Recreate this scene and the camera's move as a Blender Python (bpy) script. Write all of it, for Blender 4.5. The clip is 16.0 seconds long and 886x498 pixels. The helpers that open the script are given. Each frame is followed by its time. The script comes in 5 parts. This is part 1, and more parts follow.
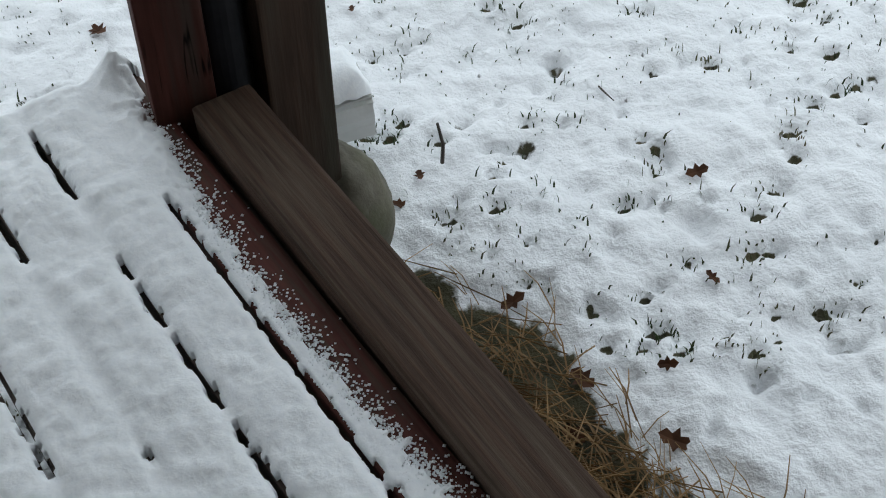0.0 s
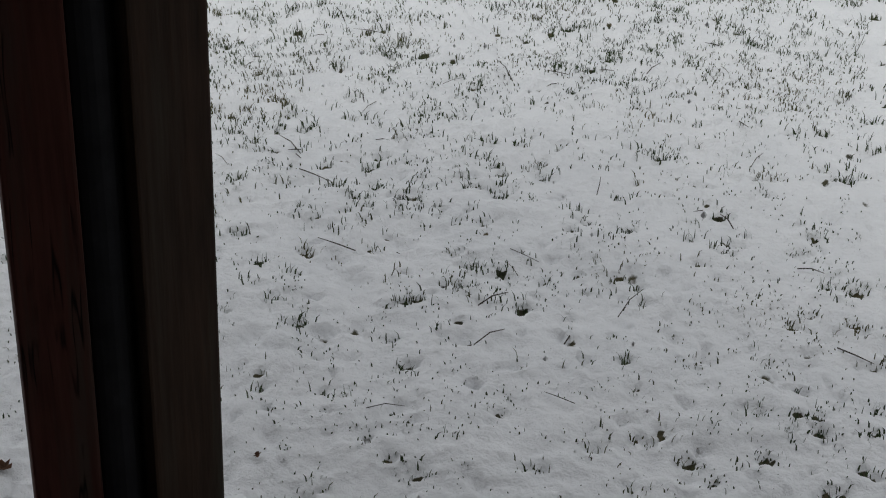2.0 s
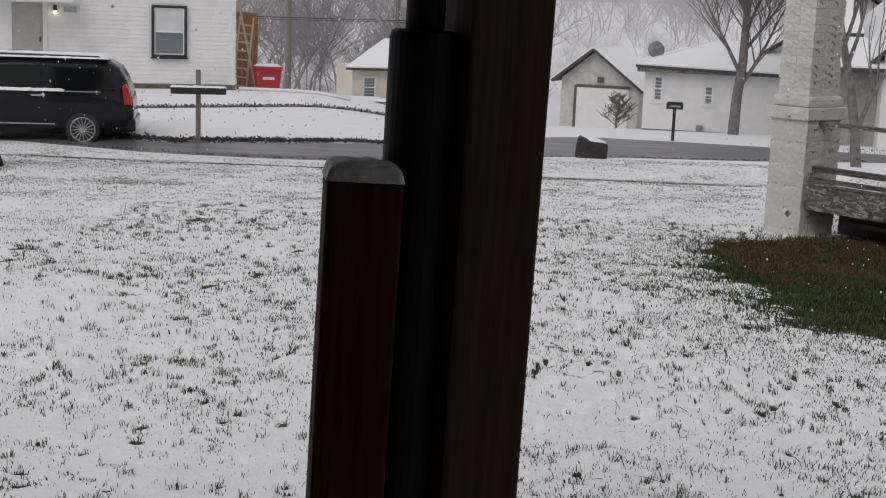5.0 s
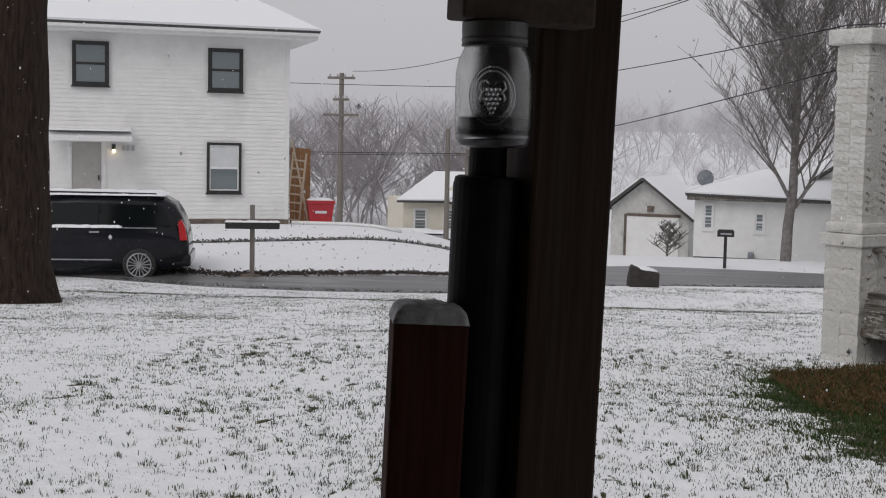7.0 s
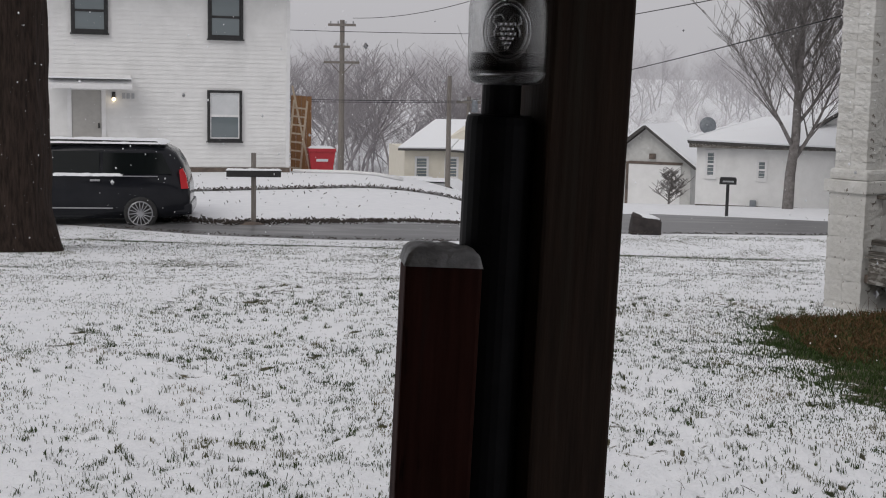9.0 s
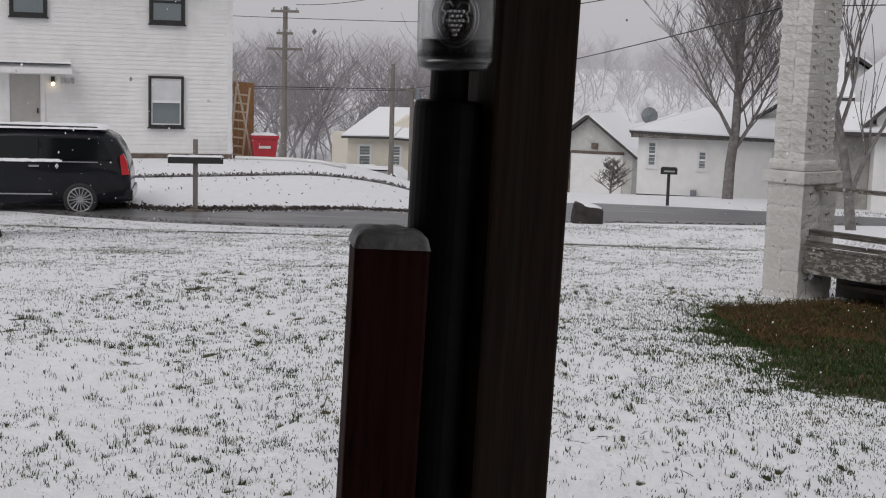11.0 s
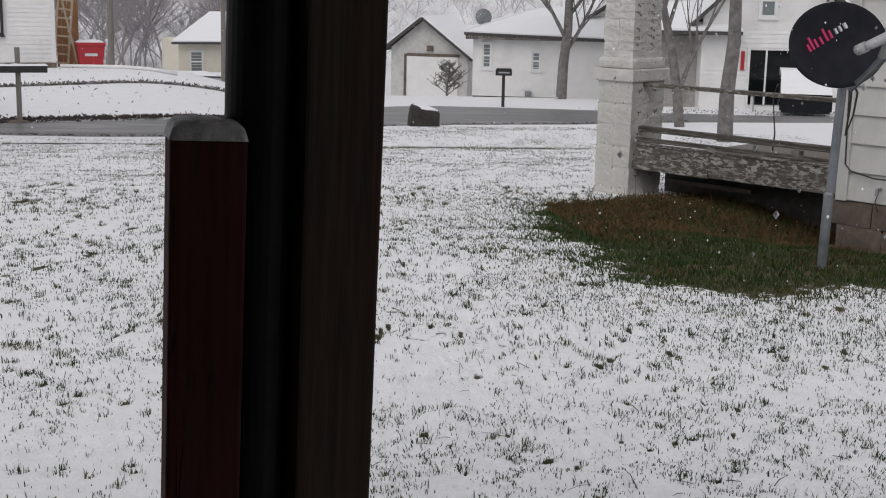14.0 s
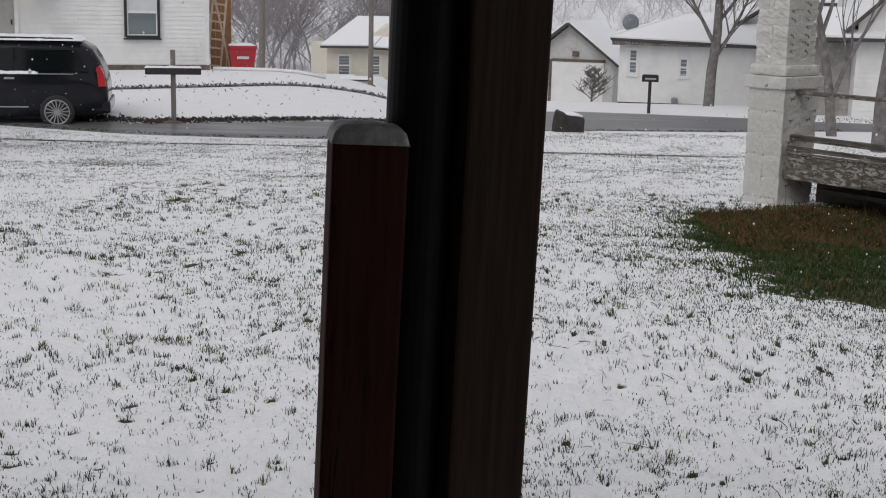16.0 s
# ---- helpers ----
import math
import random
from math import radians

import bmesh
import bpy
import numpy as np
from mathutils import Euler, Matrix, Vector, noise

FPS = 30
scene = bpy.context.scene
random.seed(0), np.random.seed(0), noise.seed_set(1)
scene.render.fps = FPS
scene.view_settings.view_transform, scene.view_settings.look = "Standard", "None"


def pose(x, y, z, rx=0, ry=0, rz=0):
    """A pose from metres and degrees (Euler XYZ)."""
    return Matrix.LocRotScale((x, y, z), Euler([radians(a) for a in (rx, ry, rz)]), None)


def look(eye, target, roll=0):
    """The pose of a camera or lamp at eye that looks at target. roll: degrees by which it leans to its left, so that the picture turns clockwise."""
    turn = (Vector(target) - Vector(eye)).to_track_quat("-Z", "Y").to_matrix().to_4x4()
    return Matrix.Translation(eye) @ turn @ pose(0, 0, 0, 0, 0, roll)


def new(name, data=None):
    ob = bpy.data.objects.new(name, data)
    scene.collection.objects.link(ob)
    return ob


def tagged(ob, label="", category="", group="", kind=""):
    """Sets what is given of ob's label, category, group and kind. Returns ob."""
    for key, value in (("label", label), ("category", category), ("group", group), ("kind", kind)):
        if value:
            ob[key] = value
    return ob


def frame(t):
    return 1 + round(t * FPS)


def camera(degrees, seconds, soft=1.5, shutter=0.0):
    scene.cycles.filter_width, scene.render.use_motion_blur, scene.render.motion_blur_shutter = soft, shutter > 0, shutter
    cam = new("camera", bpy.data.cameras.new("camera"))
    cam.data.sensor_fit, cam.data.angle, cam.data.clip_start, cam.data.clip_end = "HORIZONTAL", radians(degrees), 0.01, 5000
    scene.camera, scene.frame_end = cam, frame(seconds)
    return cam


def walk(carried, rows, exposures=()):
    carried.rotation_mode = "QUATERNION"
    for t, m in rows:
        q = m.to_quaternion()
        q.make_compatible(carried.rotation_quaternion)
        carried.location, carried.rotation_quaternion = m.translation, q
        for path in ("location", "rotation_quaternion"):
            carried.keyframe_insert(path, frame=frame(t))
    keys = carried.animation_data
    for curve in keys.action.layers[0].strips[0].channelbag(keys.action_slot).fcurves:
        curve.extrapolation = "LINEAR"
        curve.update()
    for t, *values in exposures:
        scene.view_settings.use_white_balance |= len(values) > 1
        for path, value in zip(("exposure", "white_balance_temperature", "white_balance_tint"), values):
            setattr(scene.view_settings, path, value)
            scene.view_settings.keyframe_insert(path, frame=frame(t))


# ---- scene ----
cam = camera(37.2, 16.0, soft=1.1)
PATH = [
    (0, (0.016, 0.052, 1.489), (0.169, 1.411, 0.029), -3.5),
    (0.5, (0.021, 0.031, 1.523), (0.265, 1.551, 0.246), -2.2),
    (1, (0.029, 0.021, 1.537), (0.319, 1.609, 0.357), -1.2),
    (1.5, (0.041, 0.019, 1.557), (0.392, 1.678, 0.497), 1.0),
    (2, (0.055, 0.014, 1.564), (0.388, 1.742, 0.612), 1.5),
    (2.5, (0.059, 0.017, 1.561), (0.378, 1.792, 0.697), 1.6),
    (3, (0.064, 0.019, 1.573), (0.386, 1.831, 0.79), 1.9),
    (3.5, (0.075, 0.002, 1.599), (0.361, 1.878, 0.97), 2.6),
    (4, (0.043, 0.024, 1.594), (0.206, 1.943, 1.055), 3.8),
    (4.5, (0.023, 0.019, 1.611), (0.036, 1.967, 1.16), 3.6),
    (5, (0.007, 0.014, 1.621), (-0.054, 1.98, 1.261), 2.2),
    (5.2, (0.002, 0.025, 1.624), (-0.093, 1.997, 1.304), 1.9),
    (7.3, (-0.009, -0.022, 1.637), (-0.159, 1.966, 1.472), 1.1),
    (7.5, (-0.012, 0.013, 1.631), (-0.163, 2.0, 1.454), 0.9),
    (8, (-0.015, 0.006, 1.627), (-0.164, 1.989, 1.406), 0.6),
    (8.2, (-0.016, 0.016, 1.628), (-0.171, 1.995, 1.386), 0.9),
    (10.3, (-0.023, 0.014, 1.621), (-0.122, 1.996, 1.375), 1.8),
    (10.5, (-0.022, 0.002, 1.621), (-0.096, 1.985, 1.374), 1.7),
    (11, (-0.024, -0.012, 1.623), (-0.082, 1.97, 1.363), 1.7),
    (11.5, (-0.029, -0.009, 1.623), (-0.082, 1.973, 1.361), 1.9),
    (12, (-0.031, -0.009, 1.62), (-0.028, 1.972, 1.348), 1.7),
    (12.5, (-0.014, -0.016, 1.612), (0.147, 1.95, 1.281), 1.3),
    (13, (-0.002, -0.026, 1.608), (0.233, 1.927, 1.243), 1.1),
    (13.5, (-0.001, -0.016, 1.607), (0.255, 1.931, 1.223), 1.5),
    (14, (-0.003, -0.018, 1.606), (0.184, 1.934, 1.21), 1.2),
    (14.5, (-0.008, -0.018, 1.608), (0.124, 1.942, 1.232), 1.3),
    (15, (-0.011, -0.02, 1.607), (0.064, 1.943, 1.233), 0.6),
    (15.5, (-0.019, 0.01, 1.604), (-0.011, 1.973, 1.22), 1.0),
    (16, (-0.022, 0.0, 1.605), (-0.048, 1.96, 1.212), 1.3),
]
EXPOSURES = [(0.0, 1.04, 6100, 0), (0.5, 0.65, 6150, 1), (1.0, 0.27, 6250, 2), (1.5, -0.02, 6450, 4), (2.0, -0.2, 6550, 6), (2.5, -0.33, 6620, 8), (3.5, -0.5, 6680, 11), (5.0, -0.43, 6630, 12), (7.5, -0.4, 6580, 11), (12.0, -0.38, 6600, 12), (13.5, -0.3, 6600, 12), (16.0, -0.36, 6550, 11)]
walk(cam, [(t, look(eye, target, roll)) for t, eye, target, roll in PATH], EXPOSURES)

# ---- world and light ----
world = bpy.data.worlds.new("overcast_sky")
scene.world = world
world.use_nodes = True
wn = world.node_tree
sky = wn.nodes.new("ShaderNodeTexSky")
sky.sky_type, sky.sun_disc = "NISHITA", False
sky.sun_elevation, sky.sun_rotation = radians(44), radians(207)
sky.air_density, sky.dust_density, sky.ozone_density = 1.0, 6.0, 1.0
hsv = wn.nodes.new("ShaderNodeHueSaturation")
hsv.inputs["Saturation"].default_value = 0.12
wn.links.new(sky.outputs[0], hsv.inputs["Color"])
mixw = wn.nodes.new("ShaderNodeMix")
mixw.data_type = "RGBA"
mixw.inputs["Factor"].default_value = 0.75
mixw.inputs["B"].default_value = (7.2, 7.2, 7.6, 1)
wn.links.new(hsv.outputs[0], mixw.inputs["A"])
wn.links.new(mixw.outputs["Result"], wn.nodes["Background"].inputs["Color"])
wn.nodes["Background"].inputs["Strength"].default_value = 0.11
sun = new("sun", bpy.data.lights.new("sun", "SUN"))
sun.data.energy, sun.data.angle, sun.data.color = 0.75, radians(40), (1.0, 0.98, 0.95)
sun.matrix_world = look((-9, -13, 21), (0, 5, 0))


# ---- materials ----
def material(name, rough=0.7, metal=0.0):
    m = bpy.data.materials.new(name)
    m.use_nodes = True
    b = m.node_tree.nodes["Principled BSDF"]
    b.inputs["Roughness"].default_value, b.inputs["Metallic"].default_value = rough, metal
    return m, m.node_tree, b


def node(tree, kind, **values):
    n = tree.nodes.new(kind)
    for key, value in values.items():
        n.inputs[key.replace("_", " ")].default_value = value
    return n


def noisy(tree, scale, detail=4.0, stretch=(1, 1, 1), space="Object"):
    tc = tree.nodes.new("ShaderNodeTexCoord")
    mp = tree.nodes.new("ShaderNodeMapping")
    mp.inputs["Scale"].default_value = stretch
    tree.links.new(tc.outputs[space], mp.inputs["Vector"])
    n = node(tree, "ShaderNodeTexNoise", Scale=scale, Detail=detail, Roughness=0.6)
    tree.links.new(mp.outputs[0], n.inputs["Vector"])
    return n.outputs["Fac"]


def ramp(tree, value, stops):
    r = tree.nodes.new("ShaderNodeValToRGB")
    while len(r.color_ramp.elements) < len(stops):
        r.color_ramp.elements.new(0.5)
    for e, (at, c) in zip(r.color_ramp.elements, stops):
        e.position, e.color = at, (*c, 1) if len(c) == 3 else c
    tree.links.new(value, r.inputs[0])
    return r.outputs["Color"]


def mixed(tree, a, b, fac, blend="MIX"):
    m = tree.nodes.new("ShaderNodeMix")
    m.data_type, m.blend_type = "RGBA", blend
    for key, v in (("A", a), ("B", b), ("Factor", fac)):
        if isinstance(v, bpy.types.NodeSocket):
            tree.links.new(v, m.inputs[key])
        else:
            m.inputs[key].default_value = v if key == "Factor" else (*v, 1)
    return m.outputs["Result"]


def bumped(tree, bsdf, value, strength=0.3, distance=0.01):
    b = node(tree, "ShaderNodeBump", Strength=strength, Distance=distance)
    tree.links.new(value, b.inputs["Height"])
    tree.links.new(b.outputs[0], bsdf.inputs["Normal"])


def plain(name, c1, c2, scale=8.0, rough=0.7, metal=0.0, stretch=(1, 1, 1), bump=0.2, dist=0.005, c3=None, scale3=1.5, crack=None):
    """A surface that varies between two colours at a fine scale and towards a third in large blotches."""
    m, t, b = material(name, rough, metal)
    fine = noisy(t, scale, 6.0, stretch)
    col = ramp(t, fine, [(0.3, c1), (0.7, c2)])
    if c3:
        col = mixed(t, col, c3, ramp(t, noisy(t, scale3, 5.0, stretch), [(0.5, (0, 0, 0)), (0.68, (1, 1, 1))]))
    relief = fine
    if crack:
        line = ramp(t, noisy(t, 5, 2.0, crack), [(0.47, (1, 1, 1)), (0.495, (0.12, 0.12, 0.12)), (0.505, (0.12, 0.12, 0.12)), (0.53, (1, 1, 1))])
        some = ramp(t, noisy(t, 7, 2.0), [(0.48, (1, 1, 1)), (0.56, (0, 0, 0))])
        line = mixed(t, line, (1, 1, 1), some)
        col = mixed(t, col, line, 1.0, "MULTIPLY")
        relief = mixed(t, fine, line, 0.6)
    t.links.new(col, b.inputs["Base Color"])
    if bump:
        bumped(t, b, relief, bump, dist)
    return m


SNOW_C = (0.84, 0.86, 0.88)
M = {}
M["snow"] = plain("snow", (0.80, 0.82, 0.85), (0.88, 0.89, 0.9), 110, 0.85, bump=0.4, dist=0.004)
M["wood"] = plain("stained_wood", (0.022, 0.013, 0.008), (0.05, 0.028, 0.017), 9, 0.75, stretch=(9, 9, 0.6), bump=0.5, dist=0.003, c3=(0.04, 0.034, 0.024), scale3=2.2)
M["wood_red"] = plain("stub_wood", (0.034, 0.012, 0.009), (0.07, 0.026, 0.02), 9, 0.75, stretch=(9, 9, 0.6), bump=0.5, dist=0.003, c3=(0.045, 0.03, 0.024), scale3=3, crack=(9, 9, 0.5))
M["beam"] = plain("weathered_beam", (0.03, 0.018, 0.012), (0.085, 0.05, 0.033), 14, 0.75, stretch=(9, 0.4, 9), bump=0.7, dist=0.004, c3=(0.1, 0.075, 0.055), scale3=5)
M["beam_red"] = plain("red_stained_board", (0.065, 0.02, 0.016), (0.12, 0.045, 0.035), 9, 0.7, stretch=(9, 0.6, 9), bump=0.5, dist=0.003, c3=(0.08, 0.06, 0.045), scale3=5)
M["deck"] = plain("deck_board", (0.05, 0.035, 0.028), (0.09, 0.065, 0.05), 9, 0.8, stretch=(9, 0.6, 9))
M["rail_wood"] = plain("weathered_rail_wood", (0.03, 0.026, 0.022), (0.13, 0.12, 0.105), 7, 0.9, stretch=(0.5, 7, 7), bump=0.6, dist=0.004, c3=(0.24, 0.23, 0.215), scale3=9)
M["pipe"] = plain("black_pipe", (0.009, 0.009, 0.01), (0.016, 0.016, 0.018), 20, 0.5, bump=0.05)
M["stone"] = plain("mossy_stone", (0.05, 0.045, 0.032), (0.15, 0.135, 0.1), 14, 0.85, bump=0.7, dist=0.01, c3=(0.06, 0.065, 0.03), scale3=6)
M["spout"] = plain("white_vinyl", (0.62, 0.63, 0.62), (0.72, 0.72, 0.71), 12, 0.5, bump=0.05, c3=(0.5, 0.5, 0.47), scale3=9)
M["siding"] = plain("white_siding", (0.74, 0.74, 0.73), (0.8, 0.8, 0.79), 3, 0.55, bump=0.05, c3=(0.66, 0.66, 0.65), scale3=0.6)
M["siding_old"] = plain("old_white_siding", (0.5, 0.5, 0.48), (0.6, 0.6, 0.58), 5, 0.6, bump=0.1, c3=(0.42, 0.42, 0.4), scale3=1.6)
M["siding_cream"] = plain("cream_siding", (0.68, 0.64, 0.54), (0.74, 0.7, 0.6), 3, 0.6, bump=0.05)
M["trim"] = plain("white_trim", (0.7, 0.7, 0.7), (0.78, 0.78, 0.78), 6, 0.5, bump=0.05)
M["black_trim"] = plain("black_trim", (0.015, 0.015, 0.016), (0.03, 0.03, 0.03), 9, 0.5, bump=0.05)
M["grey_door"] = plain("grey_door_paint", (0.36, 0.35, 0.33), (0.42, 0.41, 0.39), 5, 0.5, bump=0.05)
M["concrete"] = plain("concrete", (0.28, 0.27, 0.25), (0.4, 0.39, 0.37), 7, 0.9, bump=0.4, c3=(0.2, 0.19, 0.17))
M["block"], _t, _b = material("painted_block", 0.85)
_paint = ramp(_t, noisy(_t, 9, 6.0), [(0.3, (0.52, 0.515, 0.49)), (0.7, (0.68, 0.675, 0.65))])
_chip = ramp(_t, noisy(_t, 16, 9.0), [(0.63, (0, 0, 0)), (0.66, (1, 1, 1))])
_stain = ramp(_t, noisy(_t, 2.5, 5.0), [(0.45, (0, 0, 0)), (0.75, (0.55, 0.55, 0.55))])
_paint = mixed(_t, _paint, (0.4, 0.385, 0.35), _stain)
_t.links.new(mixed(_t, _paint, (0.17, 0.15, 0.125), _chip), _b.inputs["Base Color"])
bumped(_t, _b, noisy(_t, 22, 7.0), 0.9, 0.02)
M["peeling"], _t, _b = material("peeling_paint_board", 0.85)
_wood = ramp(_t, noisy(_t, 9, 6.0, (0.6, 6, 6)), [(0.3, (0.045, 0.038, 0.032)), (0.7, (0.15, 0.135, 0.115))])
_flake = ramp(_t, noisy(_t, 30, 10.0, (0.6, 1, 1.3)), [(0.5, (0, 0, 0)), (0.54, (1, 1, 1))])
_zone = ramp(_t, noisy(_t, 3, 4.0, (0.8, 1, 2)), [(0.4, (0.1, 0.1, 0.1)), (0.56, (1, 1, 1))])
_some = mixed(_t, _flake, _zone, 1.0, "MULTIPLY")
_t.links.new(mixed(_t, _wood, (0.36, 0.35, 0.325), _some), _b.inputs["Base Color"])
bumped(_t, _b, _flake, 0.7, 0.004)
M["brick_dark"] = plain("foundation_block", (0.1, 0.078, 0.064), (0.19, 0.15, 0.125), 9, 0.9, bump=0.6, dist=0.01, c3=(0.07, 0.06, 0.052), scale3=3)
M["asphalt"] = plain("wet_asphalt", (0.09, 0.09, 0.092), (0.15, 0.15, 0.152), 14, 0.42, bump=0.3, dist=0.004, c3=(0.25, 0.25, 0.255), scale3=0.9, stretch=(0.35, 1.6, 1))
M["wet_rock"] = plain("dark_wet_rock", (0.012, 0.01, 0.01), (0.045, 0.035, 0.033), 6, 0.7, bump=0.8, dist=0.02)
M["zinc"] = plain("dull_zinc", (0.07, 0.07, 0.068), (0.13, 0.13, 0.125), 30, 0.5, 0.4, bump=0.1)
M["shingle"] = plain("dark_shingle", (0.05, 0.048, 0.046), (0.1, 0.095, 0.09), 12, 0.9)
M["galv"] = plain("galvanized_steel", (0.16, 0.18, 0.2), (0.28, 0.3, 0.32), 9, 0.45, 0.6, bump=0.1)
M["dish"] = plain("dark_dish_paint", (0.012, 0.013, 0.018), (0.022, 0.023, 0.03), 9, 0.4, bump=0.03)
M["lnb"] = plain("grey_plastic", (0.33, 0.34, 0.35), (0.4, 0.41, 0.42), 9, 0.5, bump=0.05)
M["paint_black"] = plain("black_car_paint", (0.010, 0.011, 0.014), (0.015, 0.016, 0.02), 2, 0.12, 0.0, bump=0.0)
M["chrome"] = plain("brushed_alloy", (0.4, 0.4, 0.42), (0.5, 0.5, 0.52), 9, 0.3, 1.0, bump=0.02)
M["rubber"] = plain("tyre_rubber", (0.015, 0.015, 0.015), (0.03, 0.03, 0.03), 20, 0.8)
M["red_plastic"] = plain("red_plastic", (0.35, 0.02, 0.03), (0.45, 0.03, 0.04), 5, 0.45, bump=0.05)
M["tail"] = plain("red_lens", (0.4, 0.01, 0.015), (0.5, 0.015, 0.02), 5, 0.15, bump=0.0)
M["bark"] = plain("bark", (0.012, 0.008, 0.006), (0.05, 0.034, 0.027), 7, 0.95, stretch=(3, 3, 0.45), bump=1.0, dist=0.06)
M["bark_snowy"] = plain("snow_dusted_bark", (0.1, 0.09, 0.085), (0.24, 0.225, 0.22), 6, 0.95, bump=0.4)
# these two pale greys put the haze of distance into the bark colour
M["bark_far_haze"] = plain("far_bark_haze_tint", (0.50, 0.485, 0.505), (0.66, 0.645, 0.665), 0.5, 0.95, bump=0)
M["bark_mid_haze"] = plain("mid_bark_haze_tint", (0.24, 0.222, 0.235), (0.42, 0.40, 0.415), 0.6, 0.95, bump=0)
M["pale_wood"] = plain("pale_bare_wood", (0.45, 0.36, 0.26), (0.6, 0.5, 0.38), 8, 0.8)
M["pole_wood"] = plain("grey_pole_wood", (0.13, 0.115, 0.1), (0.24, 0.22, 0.2), 8, 0.9, stretch=(6, 6, 0.4))
M["raw_wood"] = plain("brown_plywood", (0.24, 0.12, 0.05), (0.38, 0.2, 0.09), 5, 0.8, stretch=(5, 5, 0.6))
# wet mottled snow, its grey deepened to carry the shade of the porch roof
M["shaded_slush"] = plain("shaded_wet_snow", (0.34, 0.35, 0.36), (0.62, 0.63, 0.64), 45, 0.5, bump=0.8, dist=0.006, c3=(0.28, 0.28, 0.27), scale3=25)
M["thatch"] = plain("dead_thatch", (0.06, 0.033, 0.015), (0.15, 0.085, 0.04), 8, 0.85, bump=0)
M["straw"] = plain("dry_straw", (0.11, 0.06, 0.025), (0.34, 0.21, 0.085), 8, 0.8, bump=0)
M["leaf"] = plain("dead_leaf", (0.06, 0.025, 0.012), (0.16, 0.07, 0.032), 25, 0.85, bump=0.2)
M["twig"] = plain("dark_twig", (0.03, 0.024, 0.02), (0.08, 0.065, 0.055), 25, 0.9, bump=0.2)
M["grass"] = plain("winter_grass", (0.02, 0.036, 0.014), (0.06, 0.085, 0.034), 3, 0.8, bump=0, c3=(0.14, 0.12, 0.065), scale3=2)
M["grass_green"] = plain("green_grass", (0.02, 0.04, 0.009), (0.05, 0.08, 0.022), 4, 0.85, bump=0, c3=(0.085, 0.07, 0.03), scale3=0.8)
for _k in ("shaded_slush", "wood", "wood_red", "bark", "paint_black", "rail_wood", "beam", "beam_red", "pipe", "grass", "grass_green", "thatch"):
    for _n in M[_k].node_tree.nodes:
        if _n.type == "BSDF_PRINCIPLED":
            _n.inputs["Specular IOR Level"].default_value = 0.22
for _k in ("wood_red", "dish", "pipe"):
    M[_k].node_tree.nodes["Principled BSDF"].inputs["Specular IOR Level"].default_value = 0.08
M["wire"] = plain("black_wire", (0.02, 0.02, 0.02), (0.03, 0.03, 0.03), 9, 0.6, bump=0)
M["pink"] = plain("pink_print", (0.5, 0.03, 0.12), (0.55, 0.04, 0.14), 9, 0.5, bump=0)
M["white_print"] = plain("white_print", (0.6, 0.6, 0.62), (0.65, 0.65, 0.67), 9, 0.5, bump=0)
M["blind"] = plain("white_blind", (0.55, 0.57, 0.58), (0.65, 0.66, 0.67), 3, 0.7, bump=0)
M["dark_room"] = plain("dark_interior", (0.05, 0.055, 0.06), (0.1, 0.105, 0.11), 3, 0.8, bump=0)
M["lamp_glow"], _t, _b = material("lamp_bulb")
_b.inputs["Emission Color"].default_value, _b.inputs["Emission Strength"].default_value = (1, 0.75, 0.4, 1), 6
M["glass"], _t, _b = material("window_glass", 0.05)
_b.inputs["Base Color"].default_value = (0.16, 0.19, 0.2, 1)
_b.inputs["Specular IOR Level"].default_value = 0.7
M["jar_glass"], _t, _b = material("clear_jar_glass", 0.2)
_b.inputs["Transmission Weight"].default_value, _b.inputs["Base Color"].default_value = 1.0, (0.92, 0.93, 0.93, 1)
bumped(_t, _b, noisy(_t, 30, 3), 0.15, 0.003)
M["car_glass"], _t, _b = material("dark_car_glass", 0.08)
_b.inputs["Base Color"].default_value = (0.006, 0.008, 0.008, 1)
_b.inputs["Specular IOR Level"].default_value = 0.25

# the lawn: snow, with soil colour where the attribute marks bare ground or dark hollows
M["ground"], _t, _b = material("snowy_lawn", 0.85)
_a = _t.nodes.new("ShaderNodeAttribute")
_a.attribute_name = "bare"
_m = _t.nodes.new("ShaderNodeMath")
_m.operation = "ADD"
_s = _t.nodes.new("ShaderNodeMath")
_s.operation = "MULTIPLY_ADD"
_t.links.new(noisy(_t, 14, 8), _s.inputs[0])
_s.inputs[1].default_value, _s.inputs[2].default_value = 1.1, -0.55
_t.links.new(_a.outputs["Fac"], _m.inputs[0])
_t.links.new(_s.outputs[0], _m.inputs[1])
_mask = ramp(_t, _m.outputs[0], [(0.5, (0, 0, 0)), (0.6, (1, 1, 1))])
_soil = ramp(_t, noisy(_t, 9, 8), [(0.3, (0.028, 0.026, 0.016)), (0.5, (0.06, 0.055, 0.025)), (0.75, (0.13, 0.1, 0.05))])
_snow = ramp(_t, noisy(_t, 5, 6), [(0.3, (0.80, 0.815, 0.84)), (0.7, (0.87, 0.88, 0.9))])
_t.links.new(mixed(_t, _snow, _soil, _mask), _b.inputs["Base Color"])
_h = _t.nodes.new("ShaderNodeMath")
_h.operation = "MULTIPLY_ADD"
_t.links.new(noisy(_t, 75, 6), _h.inputs[0])
_h.inputs[1].default_value = 0.18
_t.links.new(noisy(_t, 20, 8), _h.inputs[2])
